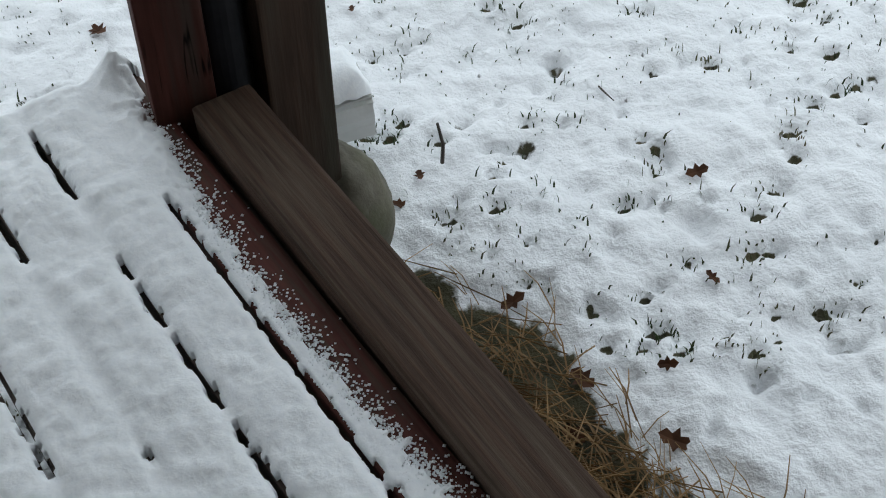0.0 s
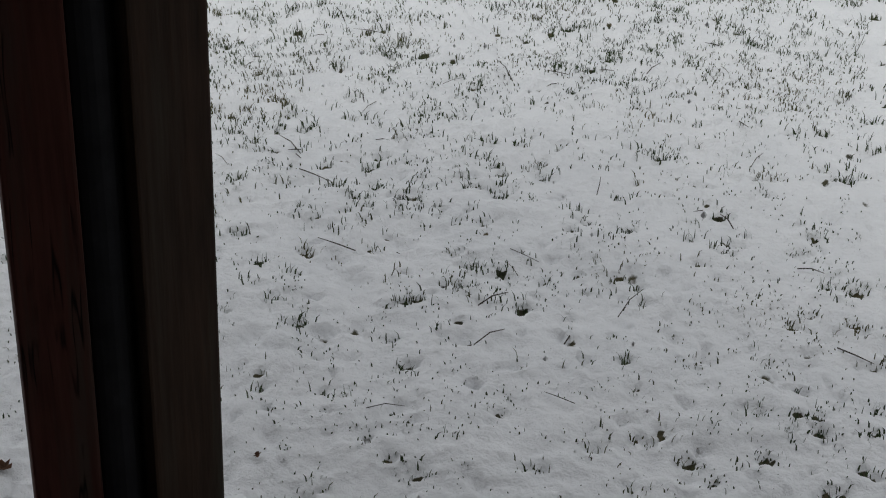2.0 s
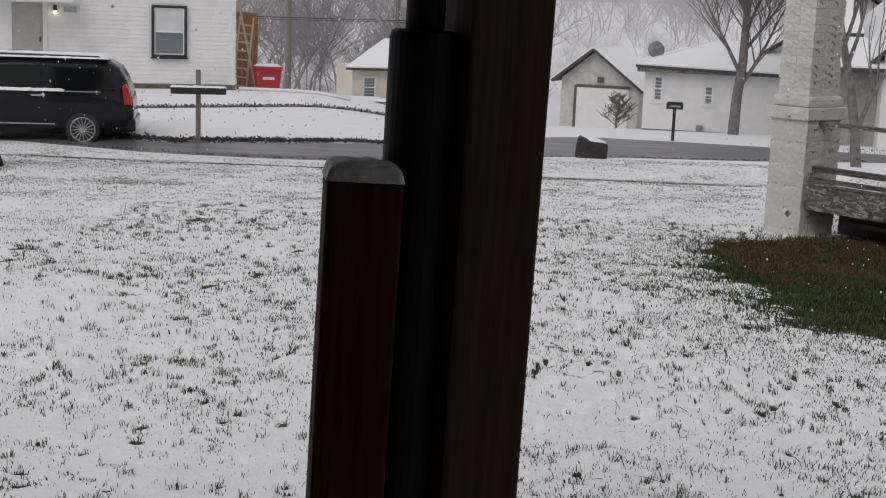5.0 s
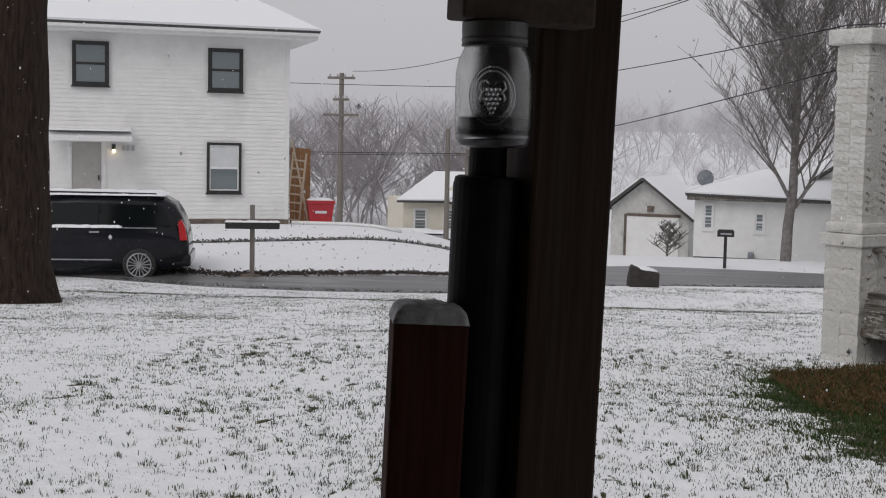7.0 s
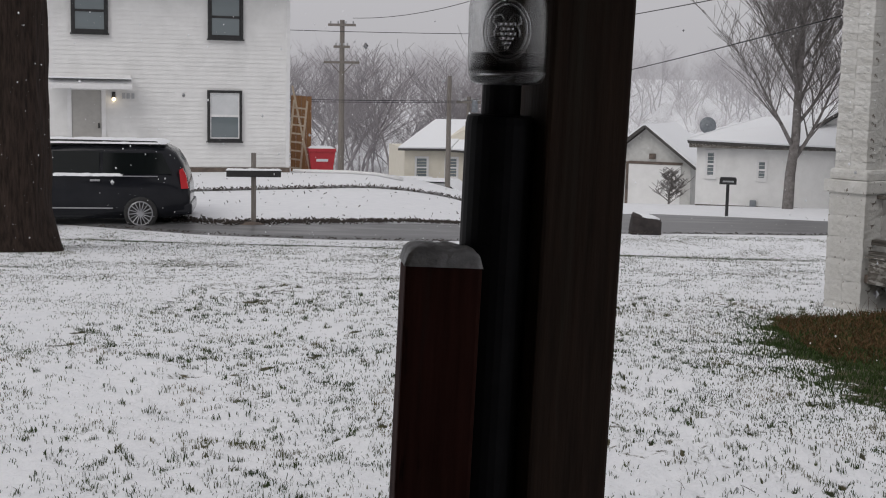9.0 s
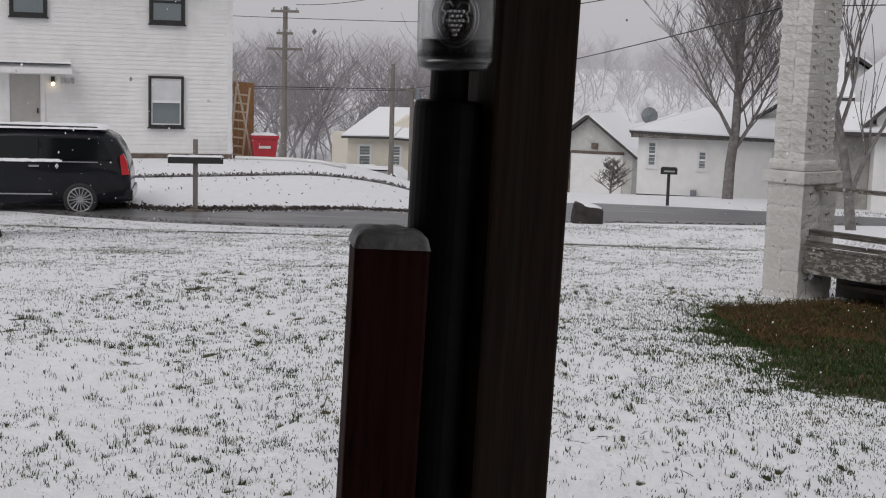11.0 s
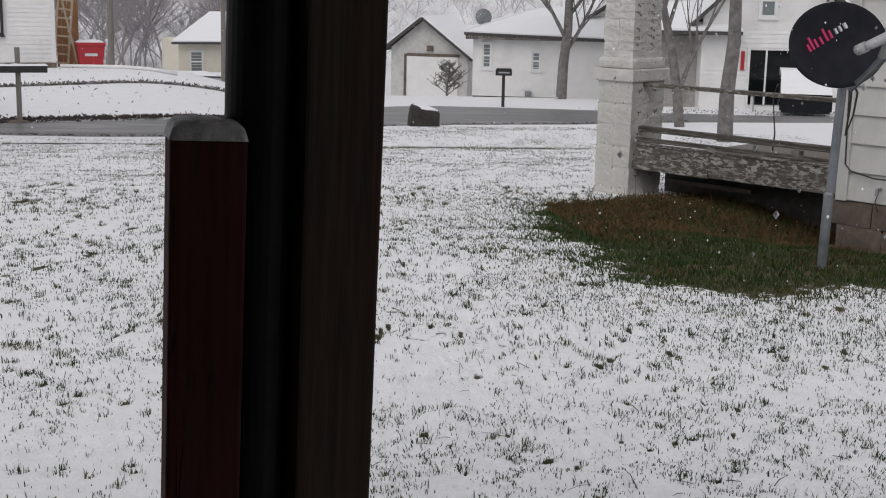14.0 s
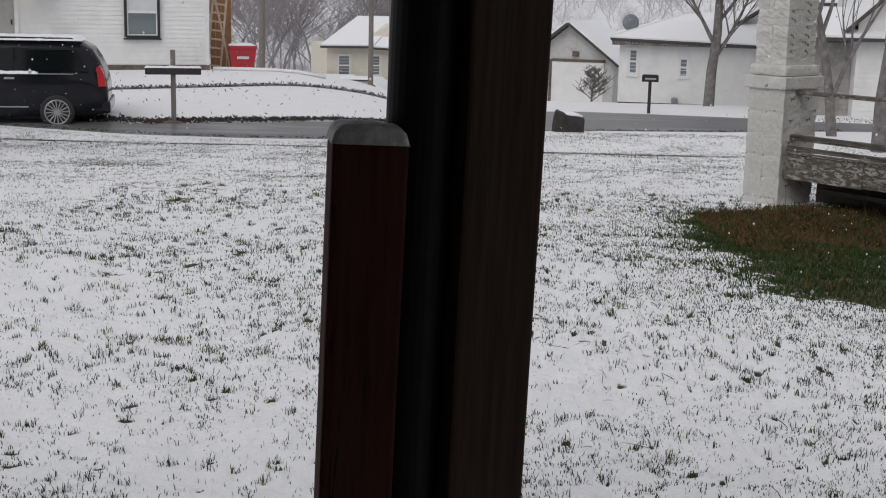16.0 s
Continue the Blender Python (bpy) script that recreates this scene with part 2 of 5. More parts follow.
bumped(_t, _b, _h.outputs[0], 0.65, 0.03)


# ---- building helpers ----
def thing(name, at, label, category, group="", kind=""):
    e = new(name)
    e.matrix_world = at
    return tagged(e, label, category, group, kind)


def mesh_of(name, bm, mat, smooth=False):
    me = bpy.data.meshes.new(name)
    bm.normal_update()
    bm.to_mesh(me)
    bm.free()
    me.materials.append(mat)
    if smooth:
        me.polygons.foreach_set("use_smooth", [True] * len(me.polygons))
    return me


def part(name, bm, mat, parent=None, label="", smooth=False):
    ob = new(name, mesh_of(name, bm, M[mat], smooth))
    ob.parent = parent
    return tagged(ob, label)


def box(bm, x0, x1, y0, y1, z0, z1, bevel=0.0):
    r = bmesh.ops.create_cube(bm, size=1)
    for v in r["verts"]:
        v.co = ((x0 + x1) / 2 + v.co.x * (x1 - x0), (y0 + y1) / 2 + v.co.y * (y1 - y0), (z0 + z1) / 2 + v.co.z * (z1 - z0))
    if bevel:
        es = list({e for v in r["verts"] for e in v.link_edges})
        bmesh.ops.bevel(bm, geom=es, offset=bevel, segments=2, affect="EDGES", profile=0.6)
    return bm


def boxed(*a, **k):
    return box(bmesh.new(), *a, **k)


def lathe(profile, seg=24, bm=None):
    """A turned form from (radius, height) pairs."""
    bm = bm or bmesh.new()
    rings = [[bm.verts.new((r * math.cos(2 * math.pi * i / seg), r * math.sin(2 * math.pi * i / seg), z)) for i in range(seg)] for r, z in profile]
    for a, b in zip(rings, rings[1:]):
        for i in range(seg):
            bm.faces.new((a[i], a[(i + 1) % seg], b[(i + 1) % seg], b[i]))
    for ring, rev in ((rings[0], True), (rings[-1], False)):
        bm.faces.new(ring[::-1] if rev else ring)
    return bm


def tube(points, radii, seg=8, bm=None):
    """A round bar along points."""
    bm = bm or bmesh.new()
    rings = []
    for i, p in enumerate(points):
        d = (Vector(points[min(i + 1, len(points) - 1)]) - Vector(points[max(i - 1, 0)])).normalized()
        u = d.orthogonal().normalized()
        w = d.cross(u)
        r = radii[i] if isinstance(radii, (list, tuple)) else radii
        rings.append([bm.verts.new(Vector(p) + r * (u * math.cos(2 * math.pi * k / seg) + w * math.sin(2 * math.pi * k / seg))) for k in range(seg)])
    for a, b in zip(rings, rings[1:]):
        off = min(range(seg), key=lambda o: sum((a[k].co - b[(k + o) % seg].co).length for k in range(seg)))
        for k in range(seg):
            bm.faces.new((a[k], a[(k + 1) % seg], b[(k + 1 + off) % seg], b[(k + off) % seg]))
    bm.faces.new(rings[0][::-1])
    bm.faces.new(rings[-1])
    return bm


def prism(outline, y0, y1, bm=None, axis="y"):
    """A plate with the given (x, z) outline between two depths."""
    bm = bm or bmesh.new()
    a = [bm.verts.new((x, y0, z)) for x, z in outline]
    b = [bm.verts.new((x, y1, z)) for x, z in outline]
    n = len(outline)
    bm.faces.new(a)
    bm.faces.new(b[::-1])
    for i in range(n):
        bm.faces.new((a[i], b[i], b[(i + 1) % n], a[(i + 1) % n]))
    bmesh.ops.recalc_face_normals(bm, faces=bm.faces[:])
    return bm


def snow_slab(x0, x1, y0, y1, z, h, cell, seed=0, rough=0.4, lump=0.35):
    """A lying layer of snow with a soft, lumpy top and uneven rims."""
    bm = bmesh.new()
    nx, ny = max(2, int((x1 - x0) / cell)), max(2, int((y1 - y0) / cell))
    top = []
    for j in range(ny + 1):
        row = []
        for i in range(nx + 1):
            x, y = x0 + (x1 - x0) * i / nx, y0 + (y1 - y0) * j / ny
            e = min(i, nx - i, j, ny - j)
            n1 = noise.noise(Vector((x * lump / cell, y * lump / cell, seed)))
            n2 = noise.noise(Vector((x * 1.1 / cell, y * 1.1 / cell, seed + 5)))
            f = min(e, 3) / 3
            z1 = z + h * math.sqrt(1 - (1 - f) ** 2) * (1 + rough * n1 + 0.3 * rough * n2)
            edge = cell * 0.55 * n2 if e == 0 else 0
            row.append(bm.verts.new((x + (edge if i in (0, nx) else 0), y + (edge if j in (0, ny) else 0), z1)))
        top.append(row)
    for j in range(ny):
        for i in range(nx):
            bm.faces.new((top[j][i], top[j][i + 1], top[j + 1][i + 1], top[j + 1][i]))
    return bm


# ---- ground ----
def smooth(a, b, x):
    k = np.clip((x - a) / (b - a), 0, 1)
    return k * k * (3 - 2 * k)


def terrain(x, y):
    """Height of the land: a flat yard, a fall to the lane, a rise to the house opposite, a valley and a wooded hill."""
    x, y = np.asarray(x, float), np.asarray(y, float)
    z = np.interp(y, [1.5, 7.5, 10, 12.3, 21, 24, 26.5], [0, 0, -0.19, -0.32, -1.0, -1.36, -1.36])
    left = np.interp(y, [26.5, 29, 38, 42, 58, 64, 75], [0, 0.2, 0.42, 0.2, -2.7, -2.9, -2.9])
    right = np.interp(y, [26.5, 42, 47, 56, 62, 75], [0, -0.88, -1.05, -1.75, -2.3, -2.4])
    k = smooth(-5.5, 0.5, x)
    z = z + left * (1 - k) + right * k
    u, v = (x - 4.183) * 0.643 - (y - 10.189) * 0.766, (x - 4.183) * 0.766 + (y - 10.189) * 0.643
    z = z - 0.3 * smooth(-2.0, -0.3, v) * smooth(-1.6, 0.2, u) * (1 - smooth(12, 14, y))
    hill = np.interp(y, [75, 95, 150, 230, 420], [0, 0.4, 3, 6, 9])
    return z + hill


def fbm(x, y, f, seed):
    return np.array([noise.noise(Vector((a * f, b * f, seed))) for a, b in zip(np.ravel(x), np.ravel(y))]).reshape(np.shape(x))


def patch_distance(x, y):
    """Distance from the sheltered grass by the old porch, with a wavering edge."""
    wob = 0.10 * np.sin(3.1 * y + 1.0) + 0.07 * np.sin(7.3 * y + 2 * x) + 0.05 * np.sin(17 * y + 13 * x)
    wob2 = 0.12 * np.sin(2.7 * x) + 0.08 * np.sin(6.9 * x + y) + 0.06 * np.sin(19 * x + 11 * y)
    return np.hypot(np.maximum(2.55 - x + wob, 0) / 0.95, np.maximum(7.9 - y + wob2, 0) / 1.35)


def bare_amount(x, y):
    """How bare of snow the ground is: the sheltered patch by the old porch and the strip under the deck's edge."""
    n, s = x * 0.906 + y * 0.424, -x * 0.424 + y * 0.906
    strip = (1 - smooth(0.68, 0.87, n + 0.035 * np.sin(s * 11) - 0.12 * (1.0 - s))) * (1 - smooth(1.1, 1.7, s)) * (n > 0.2)
    wob = 0.10 * np.sin(3.1 * y + 1.0) + 0.07 * np.sin(7.3 * y + 2 * x) + 0.05 * np.sin(17 * y + 13 * x)
    patch = (1 - smooth(0.5, 1.35, patch_distance(x, y))) * (1 - smooth(10.6, 11.5, y - 0.75 * (x - 1.9) + wob))
    return np.clip(np.maximum(strip, patch), 0, 1)


def axis_steps(lo, hi, fine_lo, fine_hi, fine, grow):
    mid = list(np.arange(fine_lo, fine_hi, fine))
    out, step = [], fine
    while (out or mid)[-1] < hi:
        step *= grow
        out.append((out or mid)[-1] + step)
    back, step = [], fine
    while (back or [mid[0]])[-1] > lo:
        step *= grow
        back.append((back or [mid[0]])[-1] - step)
    return np.array(back[::-1] + mid + out)


gx = axis_steps(-220, 220, -0.6, 1.8, 0.010, 1.045)
gy = axis_steps(-30, 420, 0.9, 3.6, 0.010, 1.03)
GX, GY = np.meshgrid(gx, gy)
GZ = terrain(GX, GY)
near_w = 1 - smooth(9, 22, np.hypot(GX, GY))
bumps = 0.022 * fbm(GX, GY, 3.0, 3) + 0.014 * fbm(GX, GY, 9.0, 7) + 0.007 * fbm(GX, GY, 22.0, 8)
pits = np.clip(fbm(GX, GY, 13.0, 11) - 0.36, 0, 1) + np.clip(fbm(GX, GY, 24.0, 15) - 0.36, 0, 1)
BARE = bare_amount(GX, GY)
GZ = GZ + near_w * (bumps - 0.05 * pits * (BARE < 0.5)) - 0.025 * BARE + (1 - near_w) * 0.05 * fbm(GX, GY, 0.3, 9) * (1 - smooth(20, 23, GY) * (1 - smooth(54, 60, GY)))
thin = np.clip(0.38 + 0.3 * fbm(GX, GY, 0.6, 21) + 0.25 * fbm(GX, GY, 2.6, 23) + 0.14 * smooth(8, 14, GY), 0, 0.66) * smooth(2.5, 6, GY) * (1 - smooth(27, 29, GY))
rt = np.random.default_rng(15)
TX, TY = rt.uniform(-3.2, 4.2, 11000), 1.15 + 11.5 * rt.random(11000) ** 1.6
TK = (np.abs(TX) < 0.5 + 0.5 * TY) & (bare_amount(TX, TY) < 0.4) & (rt.random(11000) < np.clip(0.55 + fbm(TX, TY, 1.1, 41), 0.1, 1))
TX, TY, TS = TX[TK], TY[TK], rt.uniform(0.35, 1.0, 11000)[TK]
pock = np.zeros_like(GX)
for px_, py_, ps_ in zip(TX, TY, TS):
    i0, i1 = np.searchsorted(gx, (px_ - 0.04, px_ + 0.04))
    j0, j1 = np.searchsorted(gy, (py_ - 0.04, py_ + 0.04))
    if i1 > i0 and j1 > j0:
        d2 = ((GX[j0:j1, i0:i1] - px_) ** 2 + 2.0 * (GY[j0:j1, i0:i1] - py_) ** 2) / (0.018 * ps_) ** 2
        pock[j0:j1, i0:i1] = np.maximum(pock[j0:j1, i0:i1], np.exp(-d2) * ps_)
ragged = 0.6 * fbm(GX, GY, 60.0, 43) + 0.5 * fbm(GX, GY, 28.0, 45)
GZ = GZ - 0.024 * np.clip(pock * (1 + 0.9 * ragged), 0, 1) * near_w + 0.006 * near_w * fbm(GX, GY, 45.0, 47) * (BARE < 0.3)
woodland = 0.42 * smooth(66, 80, GY) + 0.1 * fbm(GX, GY, 0.15, 51) * smooth(66, 80, GY)
# hollows take the soil colour too: bare spots and painted shade at tuft bases
BARE_SHADE = np.maximum(np.maximum(BARE, woodland), np.maximum(np.clip((pock * (1 + ragged) - 0.27) * 2.4, 0, 0.95) * near_w, np.maximum(np.clip(pits * 1.5 * (1 + ragged), 0, 0.5) * near_w, 0.75 * thin)))
ny_, nx_ = GX.shape
idx = np.arange(ny_ * nx_).reshape(ny_, nx_)
quads = np.stack([idx[:-1, :-1], idx[:-1, 1:], idx[1:, 1:], idx[1:, :-1]], -1).reshape(-1, 4)
gme = bpy.data.meshes.new("ground")
gme.from_pydata(np.stack([GX, GY, GZ], -1).reshape(-1, 3).tolist(), [], quads.tolist())
gme.attributes.new("bare", "FLOAT", "POINT").data.foreach_set("value", BARE_SHADE.ravel().astype(np.float32))
gme.polygons.foreach_set("use_smooth", [True] * len(gme.polygons))
gme.materials.append(M["ground"])
tagged(new("ground", gme), "snow-covered lawn with bare grassy patches", "ground", kind="structure")


def on_land(x, y):
    return float(terrain(x, y))


def draped(name, outline_pairs, mat, lift, label, kind="structure", step=1.0):
    """A strip between two edges given as matching (x, y) points, laid on the land."""
    bm = bmesh.new()
    rows = []
    for (xa, ya), (xb, yb) in outline_pairs:
        n = 9
        row = []
        for i in range(n):
            x, y = xa + (xb - xa) * i / (n - 1), ya + (yb - ya) * i / (n - 1)
            row.append(bm.verts.new((x, y, on_land(x, y) + (lift if 0 < i < n - 1 else -0.03))))
        rows.append(row)
    for a, b in zip(rows, rows[1:]):
        for i in range(len(a) - 1):
            bm.faces.new((a[i], a[i + 1], b[i + 1], b[i]))
    bmesh.ops.recalc_face_normals(bm, faces=bm.faces[:])
    ob = part(name, bm, mat, smooth=True)
    return tagged(ob, label, "road", kind=kind)


ROAD_X = [-40, -9, -6.4, -4.1, -1.7, 0.2, 1.6, 3.2, 5.9, 8.4, 9.6, 13, 40]
ROAD_NEAR = [34, 26.1, 25.2, 25.0, 25.2, 26.5, 28.3, 29.0, 29.8, 31.4, 32.0, 32.5, 34]
ROAD_FAR = [36, 27.3, 26.9, 27.5, 28.8, 33.0, 40.5, 42.2, 41.0, 39.2, 37.6, 36.2, 37]
draped("road", [((x, float(np.interp(x, ROAD_X, ROAD_NEAR))), (x, float(np.interp(x, ROAD_X, ROAD_FAR)))) for x in np.arange(-40, 40, 0.5)], "asphalt", 0.045, "wet grey asphalt lane widening into a street downhill")
STRIP_X, STRIP_Y = [-30, -8.65, -5.3, -2.6], [22.5, 32.1, 33.8, 36.5]
draped("pavement", [((x, float(np.interp(x, STRIP_X, STRIP_Y))), (x, float(np.interp(x, STRIP_X, STRIP_Y)) + 0.4)) for x in np.arange(-13, -1.5, 0.5)], "asphalt", 0.03, "narrow dark pavement strip across the snow")

# ---- deck, posts and rail ----
DECK = pose(0, 0, 0, rz=25.1)
deck = thing("deck", DECK, "weathered wooden porch deck covered with snow", "deck")
deck_mesh = None
for i in range(16):
    n1 = 0.348 - 0.089 * i
    if deck_mesh is None:
        first = part("board", boxed(-0.081, 0, -2.2, 1.44, 0.345, 0.383, bevel=0.003), "deck", deck)
        deck_mesh = first.data
        first.location.x = n1
    else:
        b = new("board", deck_mesh)
        b.parent, b.location.x = deck, n1
part("rim_board", boxed(0.357, 0.428, -2.2, 1.44, 0.33, 0.388, bevel=0.006), "beam_red", deck, "red-stained rim board half dusted with snow")
part("joist", boxed(-1.2, 0.425, 1.38, 1.42, 0.18, 0.343), "deck", deck)
part("joist", boxed(-1.2, 0.43, 0.5, 0.54, 0.18, 0.343), "deck", deck)


def deck_snow():
    """One soft sheet of snow over the boards, torn open along parts of the gaps and ragged on the rim board."""
    cell = 0.004
    ns, ss = np.arange(-0.62, 0.432, cell), np.arange(-0.9, 1.462, cell)
    N, S = np.meshgrid(ns, ss)
    low, mid, fine = fbm(N, S, 9.0, 1), fbm(N, S, 38.0, 2), fbm(N, S, 130.0, 4)
    h = 0.021 + 0.007 * low + 0.0042 * mid + 0.0017 * fine
    open_at = {0: [(-1, 1.175)], 1: [(1.25, 1.38), (1.09, 1.115), (1.0, 1.06), (0.92, 0.97), (0.87, 0.9), (0.4, 0.83)], 2: [(1.18, 1.30), (0.845, 0.86), (0.5, 0.6)], 3: [(0.89, 1.06), (0.4, 0.6)], 5: [(0.8, 1.3)]}
    torn = np.zeros_like(N)
    for g in range(11):
        n0 = 0.3525 - 0.089 * g
        off = N - n0 + 0.0015 * mid
        w = np.zeros_like(S)
        for s0, s1 in open_at.get(g, ()):
            w = np.maximum(w, smooth(s0 - 0.02, s0 + 0.02, S) * (1 - smooth(s1 - 0.02, s1 + 0.02, S)))
        half = w * np.clip(0.0048 + 0.006 * fbm(N * 0.5, S, 60.0, 6 + g) + 0.003 * fine, 0.0, 0.009)
        h = h * (1 - 0.28 * np.exp(-(off / 0.014) ** 2) * (1 + low)) - 0.012 * np.exp(-(off / 0.007) ** 2) * w
        torn = np.maximum(torn, (np.abs(off) < half).astype(float))
    rim = smooth(0.352, 0.362, N) * (1 - smooth(1.1, 1.25, S))
    h = h * (1 - 0.72 * rim) + 0.0035 * rim * fine
    edge = np.interp(S, [-1, 0.5, 0.63, 0.8, 1.03, 1.2, 1.33, 1.36, 1.5], [0.43, 0.425, 0.412, 0.393, 0.389, 0.397, 0.410, 0.413, 0.43])
    gone = N - edge + 0.010 * rim + 0.009 * mid + 0.012 * fine + 0.03 * rim * np.maximum(fbm(N, S, 230.0, 8) - 0.12, 0)
    torn = np.maximum(torn, (gone > 0).astype(float))
    h = h * (1 - smooth(-0.03, 0.0, gone) * 0.85)
    h = h + 0.036 * np.exp(-((N - 0.405) / 0.026) ** 2 - ((S - 1.437) / 0.035) ** 2)
    h = h * np.sqrt(np.clip((1.462 - S) / 0.03, 0.02, 1)) * (1 - smooth(1.44, 1.465, S) * 0.9)
    Z = 0.384 + 0.005 * rim + np.maximum(h, 0.0008) - 0.02 * smooth(1.445, 1.462, S)
    r, c = N.shape
    ids = np.arange(r * c).reshape(r, c)
    keep = (torn[:-1, :-1] + torn[1:, :-1] + torn[:-1, 1:] + torn[1:, 1:]) < 2
    q = np.stack([ids[:-1, :-1], ids[:-1, 1:], ids[1:, 1:], ids[1:, :-1]], -1)[keep]
    me = bpy.data.meshes.new("deck_snow")
    me.from_pydata(np.stack([N, S, Z], -1).reshape(-1, 3).tolist(), [], q.tolist())
    bm = bmesh.new()
    bm.from_mesh(me)
    bmesh.ops.delete(bm, geom=[v for v in bm.verts if not v.link_faces], context="VERTS")
    rims = [e for e in bm.edges if len(e.link_faces) == 1]
    down = bmesh.ops.extrude_edge_only(bm, edges=rims)["geom"]
    for v in down:
        if isinstance(v, bmesh.types.BMVert):
            v.co.z = min(v.co.z, 0.380 if v.co.x < 0.36 else 0.386)
    bmesh.ops.recalc_face_normals(bm, faces=bm.faces[:])
    bm.to_mesh(me)
    bm.free()
    me.polygons.foreach_set("use_smooth", [True] * len(me.polygons))
    me.materials.append(M["snow"])
    ob = new("deck_snow", me)
    ob.matrix_world = DECK
    return tagged(ob, "soft grainy layer of fresh snow on the deck boards", "snow", kind="stuff")


deck_snow()


def snow_grains(count):
    """Loose grains of snow thinning out over the rim board."""
    rg = np.random.default_rng(12)
    s_ = rg.uniform(-0.6, 1.36, count)
    edge = np.interp(s_, [-1, 0.5, 0.63, 0.8, 1.03, 1.2, 1.33, 1.36], [0.43, 0.425, 0.412, 0.393, 0.389, 0.397, 0.410, 0.413])
    n_ = np.minimum(edge - 0.026 + np.abs(rg.normal(0, 0.017, count)) * np.where(rg.random(count) < 0.5, 1, -1), 0.426)
    V, F = [], []
    for n, q, r in zip(n_, s_, rg.uniform(0.0009, 0.0026, count)):
        if n < 0.359:
            continue
        b0, z = len(V), 0.388 + 0.7 * r
        V += [(n + r, q, z), (n - r, q, z), (n, q + r, z), (n, q - r, z), (n, q, z + r), (n, q, z - r)]
        F += [(b0 + a, b0 + b, b0 + c) for a, b, c in ((0, 2, 4), (2, 1, 4), (1, 3, 4), (3, 0, 4))]
    me = bpy.data.meshes.new("snow_grains")
    me.from_pydata(V, [], F)
    me.materials.append(M["snow"])
    ob = new("snow_grains", me)
    ob.matrix_world = DECK
    tagged(ob, "loose white grains of snow on the rim board", "snow", kind="stuff")


snow_grains(15000)
# filler added to keep the slit by the rail dark, hiding the snow below
part("gap_filler", boxed(0.4295, 0.515, -2.2, 1.27, 0.1, 0.357), "deck", deck, "dark filler board added to darken the gap under the rail")
beam = thing("bottom_rail", DECK @ pose(0.441, 1.28, 0, rz=-1.1), "weathered brown timber rail along the deck edge", "rail")
part("timber", boxed(0.0, 0.083, -3.4, 0.004, 0.36, 0.42, bevel=0.006), "beam", beam)



def leaning(n, s, z, deg, turn=25.1):
    """A pose on the deck, upright but leaning a little."""
    p = DECK @ Vector((n, s, z))
    return pose(p.x, p.y, p.z, 0, deg, 0) @ pose(0, 0, 0, rz=turn)


stub = thing("short_post", leaning(0.401, 1.309, 0.38, 1.9, 11.1), "short reddish brown square timber post with a snow cap", "post")
part("timber", boxed(0, 0.081, 0, 0.06, -0.07, 1.064, bevel=0.004), "wood_red", stub)
bm = bmesh.new()
rows = []
for j in range(25):
    row = []
    for i in range(25):
        u, v = i / 12 - 1, j / 12 - 1
        k = noise.noise(Vector((u * 2.2, v * 2.2, 4))) + 0.5 * noise.noise(Vector((u * 6, v * 6, 9)))
        dome = max(0.0, (1 - abs(u) ** 7) * (1 - abs(v) ** 7)) ** 0.42 * (1 - 0.2 * (u * u + v * v) / 2)
        grow = 1 + 0.05 * noise.noise(Vector((u * 4, v * 4, 2)))
        row.append(bm.verts.new((0.0405 + 0.0415 * u * grow, 0.03 + 0.032 * v * grow, 1.062 + 0.021 * dome * (1 + 0.16 * k - 0.14 * u))))
    rows.append(row)
for a, b in zip(rows, rows[1:]):
    for i in range(24):
        bm.faces.new((a[i], a[i + 1], b[i + 1], b[i]))
cap = part("snow_cap", bm, "shaded_slush", smooth=True)
cap.matrix_world = leaning(0.401, 1.309, 0.38, 1.9, 11.1)
tagged(cap, "rounded cap of wet snow on the short post, greyed for shade", "snow", kind="stuff")
post = thing("porch_post", leaning(0.540, 1.290, 0.02, 1.6), "dark brown stained square timber porch post", "post")
part("timber", boxed(0, 0.096, 0, 0.08, 0, 2.12, bevel=0.004), "wood", post)
pipe = thing("black_pipe", leaning(0.512, 1.337, 0.3, 1.7), "black plastic pipe with a narrower neck beside the post", "pipe")
part("tube", lathe([(0.037, 0), (0.037, 1.288), (0.035, 1.296), (0.031, 1.298)], 28), "pipe", pipe, smooth=False)
part("neck", lathe([(0.021, 1.29), (0.021, 1.50)], 24), "pipe", pipe)
shelf = thing("bracket", leaning(0.505, 1.245, 1.738, 1.6), "dark wooden bracket fixed to the porch post", "bracket")
part("arm", boxed(-0.03, 0.12, -0.02, 0.027, 0.02, 0.092, bevel=0.004), "deck", shelf)
part("cleat", boxed(-0.035, 0.03, -0.03, 0.03, 0.096, 0.13, bevel=0.004), "wood", shelf)
jar = thing("glass_jar", pose(-0.057, 1.345, 1.629), "clear glass canning jar with a raised oval fruit emblem", "jar")
outer = [(0.030, 0.0), (0.036, 0.003), (0.0385, 0.010), (0.0395, 0.03), (0.0395, 0.075), (0.037, 0.09), (0.032, 0.1), (0.031, 0.104), (0.031, 0.112)]
inner = [(0.029, 0.112), (0.029, 0.102), (0.035, 0.088), (0.037, 0.075), (0.037, 0.03), (0.035, 0.012), (0.028, 0.008)]
part("glass", lathe(outer + inner, 40), "jar_glass", jar, smooth=True)
